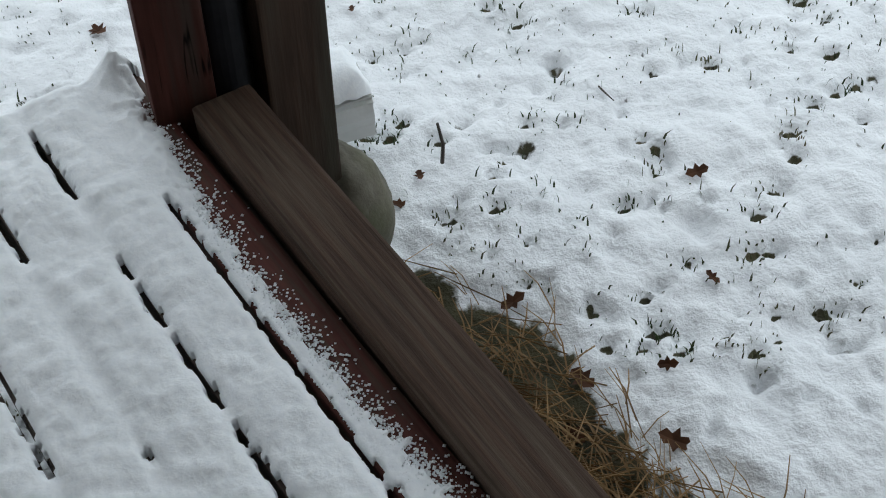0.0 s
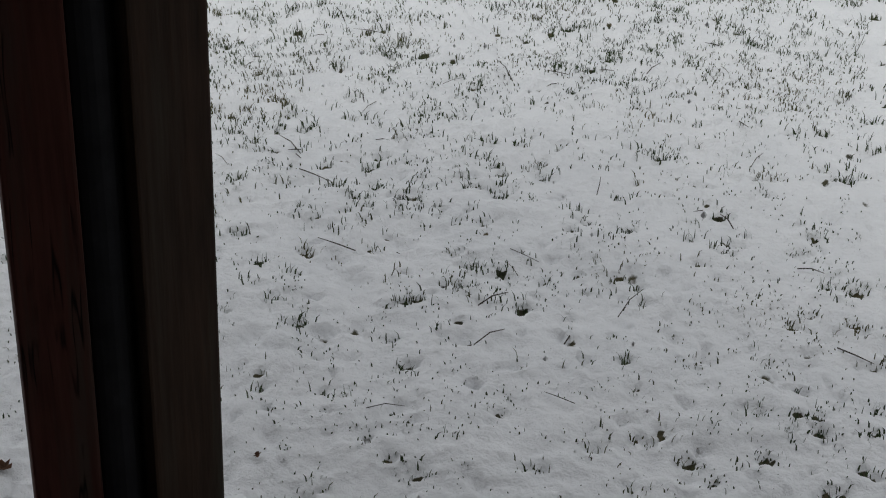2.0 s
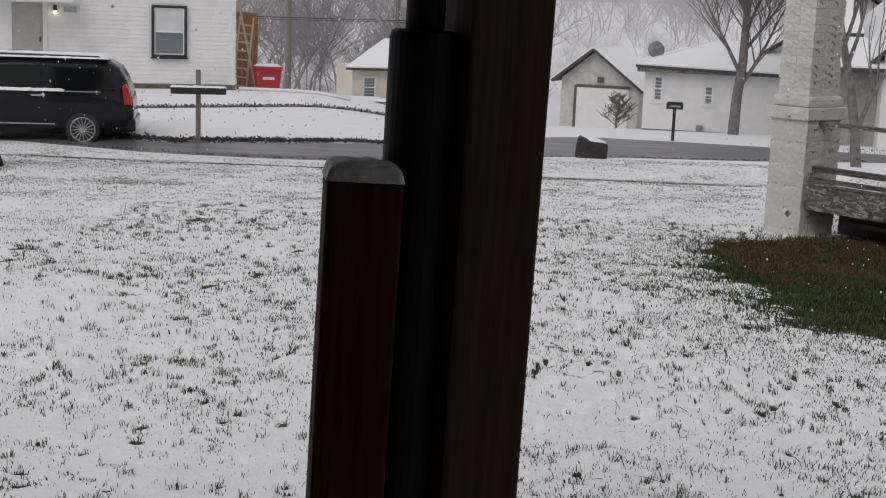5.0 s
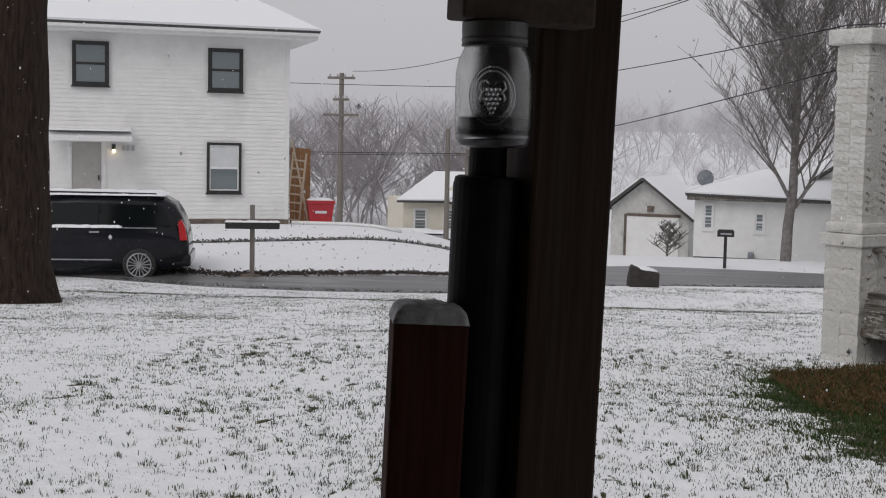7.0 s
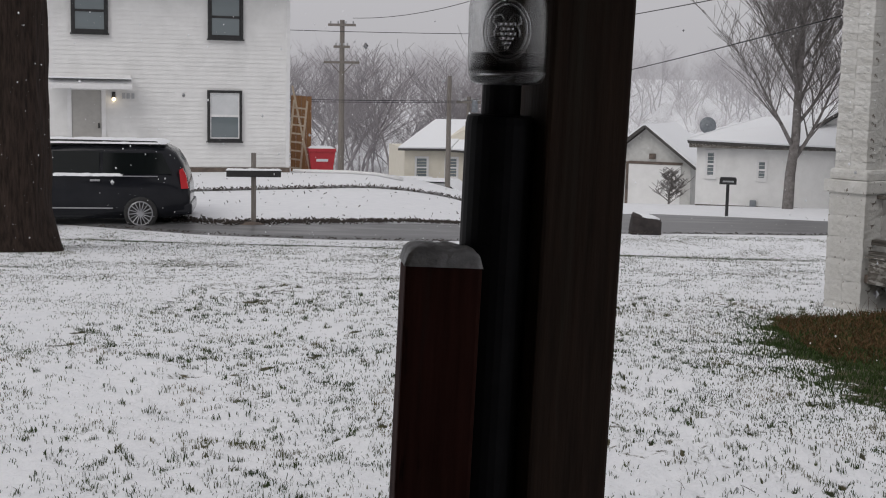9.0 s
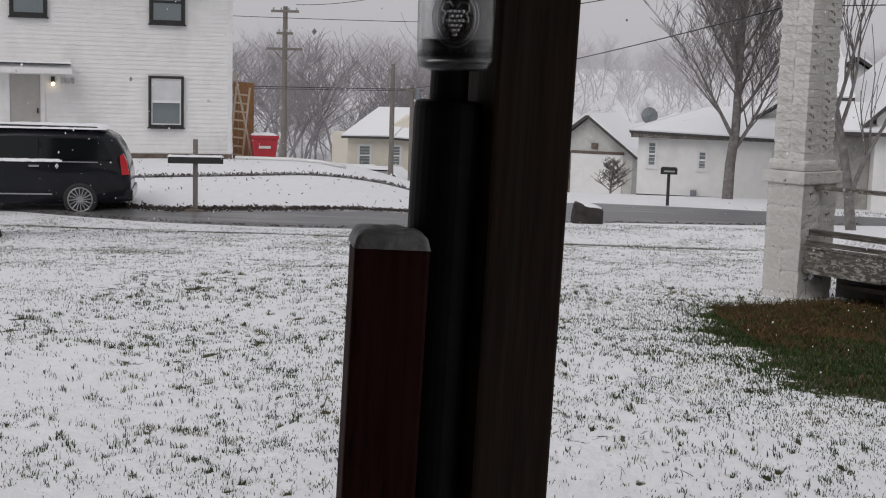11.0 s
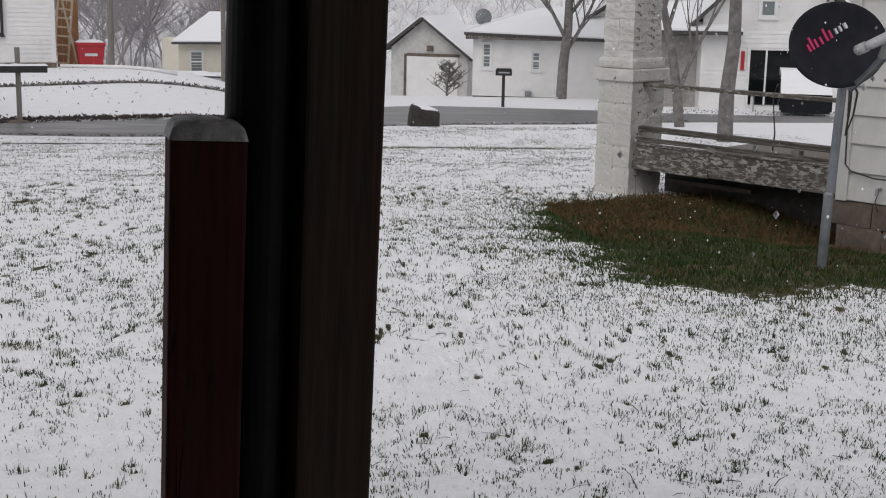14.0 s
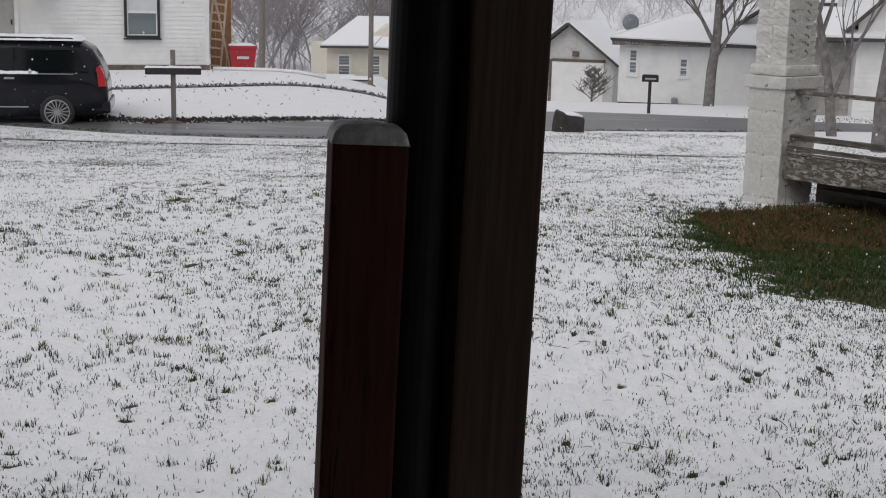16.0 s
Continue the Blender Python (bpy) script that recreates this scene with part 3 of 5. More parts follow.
part("lid", lathe([(0.033, 0.103), (0.0345, 0.104), (0.0335, 0.107), (0.0345, 0.110), (0.0335, 0.113), (0.034, 0.118), (0.034, 0.127), (0.031, 0.129)], 36), "zinc", jar, "dull grey screw lid")
emb = bmesh.new()
for rr in (1.0, 0.86):
    tube([(0.0225 * rr * math.sin(a), -math.sqrt(max(0, 0.0397**2 - (0.0225 * rr * math.sin(a)) ** 2)), 0.052 + 0.029 * rr * math.cos(a)) for a in np.linspace(0, 2 * math.pi, 33)], 0.0012, 5, emb)
for r_, (k0, z0) in enumerate([(4, 0.058), (3, 0.0535), (4, 0.049), (3, 0.0445), (2, 0.040), (1, 0.0355)]):
    for k in range(k0):
        x = (k - (k0 - 1) / 2) * 0.0045
        bmesh.ops.create_icosphere(emb, subdivisions=1, radius=0.0029, matrix=Matrix.Translation((x, -math.sqrt(0.0395**2 - x * x), z0)))
for sx in (-1, 1):
    tube([(sx * 0.001, -0.0396, 0.06), (sx * 0.006, -0.0393, 0.067), (sx * 0.012, -0.0378, 0.066), (sx * 0.014, -0.037, 0.06), (sx * 0.010, -0.0385, 0.056), (sx * 0.013, -0.0375, 0.05), (sx * 0.011, -0.038, 0.043)], 0.001, 5, emb)
part("emblem", emb, "jar_glass", jar, "raised oval emblem of grapes and leaves", smooth=True)
part("contents", lathe([(0.030, 0.009), (0.0355, 0.014), (0.0365, 0.03), (0.0355, 0.031)], 32), "pipe", jar, "dark contents at the bottom of the jar")


def stone_form(rx, ry, rz_, seed, sub=4):
    bm = bmesh.new()
    bmesh.ops.create_icosphere(bm, subdivisions=sub, radius=1)
    for v in bm.verts:
        d = 1 + 0.16 * noise.noise(v.co * 1.3 + Vector((seed, 0, 0))) + 0.05 * noise.noise(v.co * 5 + Vector((seed, 3, 0)))
        v.co = (v.co.x * rx * d, v.co.y * ry * d, v.co.z * rz_ * d)
    return bm


rock = part("foundation_stone", stone_form(0.07, 0.085, 0.125, 2), "stone", smooth=True)
rock.location = (0.03, 1.475, 0.075)
tagged(rock, "rounded mossy grey fieldstone under the porch post", "stone")
spout = thing("downspout", pose(0.0, 1.69, 0.10, 0, 0, -78), "white corrugated vinyl downspout end beside the post", "downspout")
bm = bmesh.new()
ringn = 44
rings = []
for j in range(9):
    y = -0.09 + 0.09 * j / 4
    ring = []
    for i in range(ringn):
        a = 2 * math.pi * i / ringn
        c, s = math.cos(a), math.sin(a)
        rx = 0.055 * math.copysign(abs(c) ** 0.45, c) + 0.0
        rz_ = 0.05 * math.copysign(abs(s) ** 0.45, s)
        k = 1 + 0.05 * math.cos(i * math.pi)
        ring.append(bm.verts.new((rx * k, y, rz_ * k)))
    rings.append(ring)
for a, b in zip(rings, rings[1:]):
    for i in range(ringn):
        bm.faces.new((a[i], a[(i + 1) % ringn], b[(i + 1) % ringn], b[i]))
bm.faces.new(rings[0][::-1])
bm.faces.new(rings[-1])
part("corrugated_end", bm, "spout", spout)
sn = part("snow_mound", snow_slab(-0.06, 0.06, -0.07, 0.09, 0.05, 0.04, 0.014, seed=44), "snow", smooth=True)
sn.matrix_world = pose(0.0, 1.69, 0.10, 0, 0, -78)
tagged(sn, "rounded snow on the downspout", "snow", kind="stuff")


# ---- trees ----
def tree_segments(rng, base, height, radius, spread, depth, forks, lean=0.05, first=0.3, gnarl=0.15, up=0.25, taper=0.6):
    """Tapered limbs as a list of (points, radii, level)."""
    out = []

    def grow(p, d, length, r, level):
        n = 6 if level == 0 else 4 if level < 3 and depth > 2 else 3 if level < 2 else 2
        pts, rad = [p.copy()], [r]
        dd = d.copy()
        for i in range(n):
            dd = (dd + Vector((rng.uniform(-1, 1), rng.uniform(-1, 1), rng.uniform(-0.5, 1) * 0.5 + up * 0.3)) * gnarl).normalized()
            pts.append(pts[-1] + dd * length / n)
            rad.append(r * (1 - (0.62 if level == 0 else 0.8) * (i + 1) / n))
        out.append((pts, rad, level))
        if level >= depth:
            return
        k = forks[min(level, len(forks) - 1)]
        for j in range(k):
            f = first + (1 - first) * (j + rng.random() * 0.8) / k if level == 0 else 0.2 + 0.8 * (j + rng.random()) / k
            f = min(f, 0.98)
            a = f * n
            i0 = min(int(a), n - 1)
            q = pts[i0].lerp(pts[i0 + 1], a - i0)
            rr = rad[i0] + (rad[i0 + 1] - rad[i0]) * (a - i0)
            side = Vector((rng.uniform(-1, 1), rng.uniform(-1, 1), 0)).normalized()
            nd = (dd * (1 - spread) + side * spread + Vector((0, 0, up))).normalized()
            grow(q, nd, length * rng.uniform(0.45, 0.68) * (1.1 - 0.45 * f if level == 0 else 1), max(rr * taper, 0.003), level + 1)

    grow(Vector(base), Vector((lean, 0, 1)).normalized(), height * 0.62, radius, 0)
    return out


def limbs_mesh(name, limbs, sides, mat, thin=0.0):
    V, F = [], []
    for pts, rad, level in limbs:
        k = sides[min(level, len(sides) - 1)]
        b0 = len(V)
        for i, p in enumerate(pts):
            d = (pts[min(i + 1, len(pts) - 1)] - pts[max(i - 1, 0)]).normalized()
            u = d.cross(Vector((0.3, 0.9, 0.1))).normalized()
            w = d.cross(u)
            r = max(rad[i], thin)
            for s in range(k):
                a = 2 * math.pi * s / k
                V.append(tuple(p + r * (u * math.cos(a) + w * math.sin(a))))
            if i:
                for s in range(k):
                    F.append((b0 + (i - 1) * k + s, b0 + (i - 1) * k + (s + 1) % k, b0 + i * k + (s + 1) % k, b0 + i * k + s))
    me = bpy.data.meshes.new(name)
    me.from_pydata(V, [], F)
    me.polygons.foreach_set("use_smooth", [True] * len(me.polygons))
    me.materials.append(M[mat])
    return me


def bare_tree(at, seed, height, radius, spread, depth, forks, label, mat="bark_snowy", thin=0.006, **kw):
    rng = random.Random(seed)
    limbs = tree_segments(rng, (0, 0, 0), height, radius, spread, depth, forks, **kw)
    t = thing("tree", pose(*at), label, "tree")
    o = new("trunk", limbs_mesh("trunk", [l for l in limbs if l[2] == 0], (12,), mat))
    o.parent = t
    c = new("crown", limbs_mesh("crown", [l for l in limbs if l[2] > 0], (6, 5, 4, 3, 3), mat, thin))
    c.parent = t
    return t


bare_tree((8.7, 47.2, on_land(8.7, 47.2) - 0.05), 5, 12.5, 0.2, 0.52, 4, (14, 11, 8, 4), "bare grey maple tree with fine upswept branches", first=0.2, up=0.3, gnarl=0.1, thin=0.0075, taper=0.5, lean=0.01)
bare_tree((8.3, 29.8, on_land(8.3, 29.8) - 0.05), 12, 9.5, 0.12, 0.35, 3, (8, 5, 4), "bare multi-stemmed tree with steep dark stems", first=0.12, up=0.8, lean=-0.12, thin=0.01)
bare_tree((8.0, 25.4, on_land(8.0, 25.4) - 0.05), 31, 10, 0.16, 0.4, 3, (6, 5, 4), "slender leaning bare tree trunk by the street", first=0.5, up=0.5, lean=0.1, thin=0.008)
bare_tree((5.55, 57.7, on_land(5.55, 57.7)), 8, 2.0, 0.05, 0.8, 3, (16, 6, 4), "small leafless shrub in front of the garage", first=0.02, up=0.35, thin=0.011)

# the big trunk at the lane, with low twigs
big = thing("tree", pose(-7.44, 17.6, -0.75), "large old tree with dark furrowed bark", "tree")
rng = random.Random(3)
bm = bmesh.new()
rows = []
for j in range(60):
    z = 7.0 * j / 59
    rr = 0.67 + 0.16 * math.exp(-z * 3.2) - 0.006 * z
    rows.append([bm.verts.new((rr * (1 + 0.05 * noise.noise(Vector((math.cos(a) * 7, math.sin(a) * 7, z * 0.7))) + 0.05 * noise.noise(Vector((math.cos(a) * 2, math.sin(a) * 2, z * 2)))) * math.cos(a), rr * (1 + 0.05 * noise.noise(Vector((math.cos(a) * 7, math.sin(a) * 7, z * 0.7)))) * math.sin(a), z)) for a in np.linspace(0, 2 * math.pi, 72, endpoint=False)])
for a, b in zip(rows, rows[1:]):
    for i in range(72):
        bm.faces.new((a[i], a[(i + 1) % 72], b[(i + 1) % 72], b[i]))
bm.faces.new(rows[-1])
part("trunk", bm, "bark", big, smooth=True)
limbs = []
for j in range(7):
    a = 2 * math.pi * j / 7
    limbs += tree_segments(rng, (0.3 * math.cos(a), 0.3 * math.sin(a), 6.7), 8, 0.22, 0.6, 2, (6, 5), lean=0.9 * math.cos(a), first=0.2, up=0.2)
for x, y, z, l in ((3.02, -1.5, 5.6, 1.35), (0.77, -2.2, 5.6, 0.7), (0.42, -2.2, 5.5, 0.5), (1.72, -2.4, 5.5, 0.55)):
    pts = [Vector((x, y, z))]
    for k in range(6):
        pts.append(pts[-1] + Vector((rng.uniform(-0.07, 0.07), rng.uniform(-0.05, 0.05), -l / 6)))
    limbs.append((pts, [0.012, 0.011, 0.010, 0.009, 0.007, 0.006, 0.004], 2))
    for k in range(2, 6):
        p = pts[k]
        limbs.append(([p, p + Vector((rng.uniform(0.03, 0.14) * (-1) ** k, 0, -0.06)), p + Vector((rng.uniform(0.05, 0.2) * (-1) ** k, 0, -0.08))], [0.006, 0.005, 0.003], 2))
    limbs.append(([Vector((0, 0, 6.9)), Vector((x * 0.6, y * 0.6, 6.6)), Vector((x, y, z))], [0.08, 0.04, 0.013], 1))
c = new("crown", limbs_mesh("crown", limbs, (7, 6, 5), "bark"))
c.parent = big

# far woods on the hill, one mass of bare trees
proto = []
for sd in range(7):
    rg = random.Random(100 + sd)
    limbs = tree_segments(rg, (0, 0, 0), 13, 0.11, 0.58, 2, (11, 8), first=0.2 + 0.05 * sd, up=0.16, gnarl=0.3)
    me = limbs_mesh("proto", limbs, (4, 3, 3, 3), "bark_far_haze", 0.016)
    co = np.empty(len(me.vertices) * 3)
    me.vertices.foreach_get("co", co)
    fa = np.empty(len(me.loops), dtype=np.int32)
    me.loops.foreach_get("vertex_index", fa)
    proto.append((co.reshape(-1, 3), fa.reshape(-1, 4)))
    bpy.data.meshes.remove(me)


def woods(name, places, mat, label):
    V, F, base = [], [], 0
    for k, (x, y, h, a) in enumerate(places):
        co, fa = proto[k % len(proto)]
        c, s = math.cos(a), math.sin(a)
        q = co * h
        V.append(np.stack([q[:, 0] * c - q[:, 1] * s + x, q[:, 0] * s + q[:, 1] * c + y, q[:, 2] + on_land(x, y) - 0.2], -1))
        F.append(fa + base)
        base += len(co)
    me = bpy.data.meshes.new(name)
    V, F = np.concatenate(V), np.concatenate(F)
    me.vertices.add(len(V))
    me.vertices.foreach_set("co", V.ravel())
    me.loops.add(F.size)
    me.loops.foreach_set("vertex_index", F.ravel())
    me.polygons.add(len(F))
    me.polygons.foreach_set("loop_start", np.arange(0, F.size, 4))
    me.update(calc_edges=True)
    me.materials.append(M[mat])
    return tagged(new(name, me), label, "woods", kind="stuff")


rg = random.Random(77)
near_places = [(rg.uniform(-24, 1), rg.uniform(72, 92), rg.uniform(0.4, 0.85), rg.uniform(0, 6.3)) for _ in range(105)]
brush_places = [(rg.uniform(-26, 30), rg.uniform(72, 120), rg.uniform(0.14, 0.32), rg.uniform(0, 6.3)) for _ in range(280)]
far_places = [(x := rg.uniform(-75, 90), y := rg.uniform(108, 215), rg.uniform(0.45, 0.8), rg.uniform(0, 6.3)) for _ in range(470)]
woods("woods", near_places, "bark_mid_haze", "bare winter trees on the valley side, bark painted pale for haze")
woods("brush", brush_places, "bark_far_haze", "tangled underbrush painted pale grey for haze")
woods("woods", far_places, "bark_far_haze", "distant bare woods on a snowy hill, haze painted into the bark")


# ---- houses ----
def siding(bm, x0, x1, z0, z1, lap, y=0.0, proud=0.02):
    """Lap boards on the plane y, facing -y: one sheet, each board's foot standing proud."""
    rows = [[bm.verts.new((x, y - 0.001, z0)) for x in (x0, x1)]]
    z = z0
    while z < z1 - 0.01:
        zt = min(z + lap, z1)
        rows.append([bm.verts.new((x, y - proud, z)) for x in (x0, x1)])
        rows.append([bm.verts.new((x, y - 0.003, zt)) for x in (x0, x1)])
        z = zt
    for a, b in zip(rows, rows[1:]):
        bm.faces.new((a[0], a[1], b[1], b[0]))
    return bm


def clad(parent, body, x0, x1, z0, z1, lap, mat, y=0.0, proud=0.02, label=""):
    """A wall body and the lap siding on its front."""
    w = part("wall", body, mat, parent, label)
    part("siding", siding(bmesh.new(), x0, x1, z0, z1, lap, y, proud), mat, w)


def window(parent, x0, x1, z0, z1, frame_mat, y=-0.03, blind=True, sash="trim", trim=0.07):
    """A sash window: outer casing, two sashes, panes, a dark room and a blind behind."""
    w = part("window", prism([(x0, z0), (x1, z0), (x1, z1), (x0, z1)], y + 0.055, y + 0.065), "dark_room", parent)
    bm = bmesh.new()
    for a in ((x0, x0 + trim, z0, z1), (x1 - trim, x1, z0, z1), (x0 + trim, x1 - trim, z1 - trim, z1), (x0 + trim, x1 - trim, z0, z0 + trim)):
        box(bm, a[0], a[1], y - 0.03, y + 0.05, a[2], a[3])
    part("casing", bm, frame_mat, w)
    zm = (z0 + z1) / 2
    for a, b in ((z0 + trim, zm), (zm, z1 - trim)):
        bm = bmesh.new()
        s = 0.035
        box(bm, x0 + trim, x0 + trim + s, y, y + 0.03, a, b)
        box(bm, x1 - trim - s, x1 - trim, y, y + 0.03, a, b)
        box(bm, x0 + trim + s, x1 - trim - s, y, y + 0.03, b - s, b)
        box(bm, x0 + trim + s, x1 - trim - s, y, y + 0.03, a, a + s)
        part("sash", bm, sash, w)
        part("pane", boxed(x0 + trim + s, x1 - trim - s, y + 0.012, y + 0.018, a + s, b - s), "glass" if not (blind and a == zm) else "blind", w)
    part("sill", boxed(x0 - 0.03, x1 + 0.03, y - 0.06, y + 0.04, z0 - 0.04, z0), frame_mat, w)
    return w


def roof_slabs(parent, slopes, thick=0.12, snow=0.07):
    """Sloping roof planes from corner points, with a snow layer over them."""
    for pts in slopes:
        a, b, c = (Vector(p) for p in pts[:3])
        n = (b - a).cross(c - a).normalized()
        n = n if n.z > 0 else -n
        for nm, mat, lo, hi in (("roof", "shingle", 0, thick), ("roof_snow", "snow", thick + 0.003, thick + snow)):
            bm = bmesh.new()
            lo_v = [bm.verts.new(Vector(p) + n * lo) for p in pts]
            hi_v = [bm.verts.new(Vector(p) + n * hi) for p in pts]
            bm.faces.new(lo_v)
            bm.faces.new(hi_v)
            for i in range(len(pts)):
                j = (i + 1) % len(pts)
                bm.faces.new((lo_v[i], lo_v[j], hi_v[j], hi_v[i]))
            bmesh.ops.recalc_face_normals(bm, faces=bm.faces[:])
            part(nm, bm, mat, parent)


# white two-storey house across the lane
H = thing("house", pose(-7.443, 38.296, 0, rz=20.6), "white two-storey clapboard house with black-trimmed windows", "house")
clad(H, boxed(-13, 0, 0, 9, -0.93, 4.45), -13, -0.06, -0.93, 4.42, 0.125, "siding", proud=0.016)
part("foundation", boxed(-13.02, 0.035, -0.05, 9, -2.2, -0.82), "brick_dark", H)
part("corner_board", boxed(-0.08, 0.03, -0.03, 0.05, -0.93, 4.42), "trim", H)
part("fascia", boxed(-13.6, 0.73, -0.62, -0.55, 4.40, 4.58), "trim", H)
part("soffit", boxed(-13.6, 0.73, -0.55, 9.5, 4.40, 4.45), "trim", H)
part("gutter", boxed(-13.6, 0.75, -0.72, -0.62, 4.5, 4.6), "trim", H)
roof_slabs(H, [[(-13.7, -0.7, 4.55), (0.75, -0.7, 4.55), (-4.2, 4.4, 7.35), (-8.6, 4.4, 7.35)], [(0.75, -0.7, 4.55), (0.75, 9.6, 4.55), (-4.2, 4.4, 7.35)]])
for a in ((-6.1, -5.1, 2.92, 4.16), (-2.34, -1.34, 2.86, 4.1), (-2.36, -1.37, -0.06, 1.40), (-10.6, -9.6, 2.92, 4.16), (-10.6, -9.6, -0.06, 1.4)):
    window(H, *a, "black_trim", y=-0.075, blind=-0.1 < a[2] < 0, sash="trim" if a[2] < 0 else "black_trim", trim=0.075)
D1 = part("door", boxed(-6.11, -5.31, -0.035, -0.01, -0.69, 1.34), "grey_door", H, "plain grey front door")
part("door_handle", boxed(-5.40, -5.36, -0.09, -0.035, 0.28, 0.42, bevel=0.01), "black_trim", D1)
bm = box(bmesh.new(), -6.23, -6.115, -0.06, 0.0, -0.69, 1.45)
box(bm, -5.305, -5.19, -0.06, 0.0, -0.69, 1.45)
box(bm, -6.115, -5.305, -0.06, 0.0, 1.345, 1.45)
part("door_casing", bm, "trim", H)
aw = prism([(-0.003, 1.62), (-0.85, 1.38), (-0.85, 1.50), (-0.003, 1.78)], -6.75, -4.5)
for v in aw.verts:
    v.co = (v.co.y, v.co.x, v.co.z)
bmesh.ops.recalc_face_normals(aw, faces=aw.faces[:])
part("awning", aw, "trim", H, "small white awning over the door")
part("awning_snow", boxed(-6.75, -4.5, -0.8, -0.1, 1.66, 1.70), "snow", H).matrix_local = Matrix.Translation((0, 0, 0.0))
part("step", boxed(-6.5, -4.9, -1.0, -0.03, -1.1, -0.72), "concrete", H)
L1 = part("wall_lamp", boxed(-5.02, -4.92, -0.10, -0.02, 1.12, 1.3, bevel=0.01), "black_trim", H)
part("bulb", lathe([(0.02, 0), (0.045, 0.03), (0.045, 0.08), (0.02, 0.1)], 12), "lamp_glow", L1).location = (-4.97, -0.13, 1.05)
for k in range(3):
    part("number_bar", boxed(-4.74 + 0.13 * k, -4.66 + 0.13 * k, -0.045, -0.025, 1.12, 1.27), "lnb", H)

# the lean-to panel, ladders and pipe by the house
pan = thing("plywood_panel", pose(-7.45, 40.3, -1.2, rz=20), "tall brown plywood panel leaning behind the house", "panel")
for k in range(4):
    part("plank", boxed(-0.3 + 0.16 * k, -0.15 + 0.16 * k, 0, 0.03, 0, 2.48 - 0.01 * k), "raw_wood", pan)
lad = thing("ladder", pose(-7.55, 39.6, -1.15, -6, 6, 15), "pale wooden ladder leaning on the panel", "ladder")
for sx in (-0.2, 0.2):
    part("rail", boxed(sx - 0.03, sx + 0.03, -0.02, 0.02, 0, 2.3), "pale_wood", lad)
for k in range(8):
    part("rung", boxed(-0.175, 0.175, -0.012, 0.012, 0.22 + 0.26 * k, 0.27 + 0.26 * k), "pale_wood", lad)
pr = part("prop_board", boxed(-0.03, 0.03, -0.02, 0.02, 0, 2.9), "pale_wood")
pr.matrix_world = pose(-7.0, 39.7, -1.25, -6, -12, 10)
tagged(pr, "narrow bare board leaning on the plywood panel", "board")
dm = thing("garbage_bin", pose(-6.66, 39.45, on_land(-6.66, 39.45) - 0.12, rz=15) @ Matrix.Diagonal((1.1, 1, 1.3, 1)), "red plastic garbage bin with a snowy lid", "bin")
part("body", prism([(-0.27, 0), (0.27, 0), (0.36, 0.6), (-0.36, 0.6)], -0.3, 0.3), "red_plastic", dm)
part("rim", boxed(-0.38, 0.38, -0.33, 0.33, 0.58, 0.66, bevel=0.015), "red_plastic", dm)
part("lid_snow", snow_slab(-0.36, 0.36, -0.31, 0.31, 0.66, 0.05, 0.08, 3), "snow", dm, smooth=True)
part("print_bar", boxed(-0.16, 0.16, -0.325, -0.315, 0.36, 0.42), "white_print", dm)
pipe2 = part("drain_pipe", tube([(x, y, on_land(x, y) + 0.05) for x, y in ((-7.3, 38.3), (-6.4, 38.2), (-5.6, 38.1), (-4.8, 38.0), (-4.0, 37.9))], 0.05, 8), "trim", smooth=True)
tagged(pipe2, "long white drain pipe lying on the snow", "pipe")

# ---- minivan ----
VAN = thing("minivan", pose(-8.388, 27.3, -1.40, rz=12), "black minivan with snow on its roof and windows", "car")
# body lofted along its length: x, floor, roof, half width
st = [(1.0, 0.50, 0.62, 0.70), (0.985, 0.36, 0.86, 0.88), (0.93, 0.30, 1.10, 0.93), (0.84, 0.28, 1.36, 0.95), (0.70, 0.25, 1.58, 0.96), (0.50, 0.23, 1.69, 0.97), (0.1, 0.22, 1.735, 0.97), (-1.2, 0.22, 1.75, 0.97), (-1.9, 0.22, 1.70, 0.97), (-2.4, 0.22, 1.56, 0.97), (-2.9, 0.22, 1.30, 0.97), (-3.3, 0.23, 1.06, 0.96), (-3.9, 0.26, 0.94, 0.93), (-4.1, 0.3, 0.84, 0.86), (-4.18, 0.4, 0.62, 0.7)]
bm = bmesh.new()
rings = []
for x, zb, zt, hw in st:
    ring = []
    for zf, wf in ((0.0, 0.9), (0.12, 0.985), (0.4, 1.0), (0.55, 0.995), (0.62, 0.965), (0.9, 0.84), (0.97, 0.76), (1.0, 0.6)):
        k = wf if zt > 1.2 or wf > 0.97 else 1 - (1 - wf) * 0.5
        ring.append((x, -hw * k, zb + (zt - zb) * zf))
    rings.append([bm.verts.new(p) for p in ring] + [bm.verts.new((p[0], -p[1], p[2])) for p in ring[::-1]])
for a, b in zip(rings, rings[1:]):
    for i in range(16):
        bm.faces.new((a[i], a[(i + 1) % 16], b[(i + 1) % 16], b[i]))
bm.faces.new(rings[0])
bm.faces.new(rings[-1][::-1])
bmesh.ops.recalc_face_normals(bm, faces=bm.faces[:])
part("body", bm, "paint_black", VAN, smooth=True)
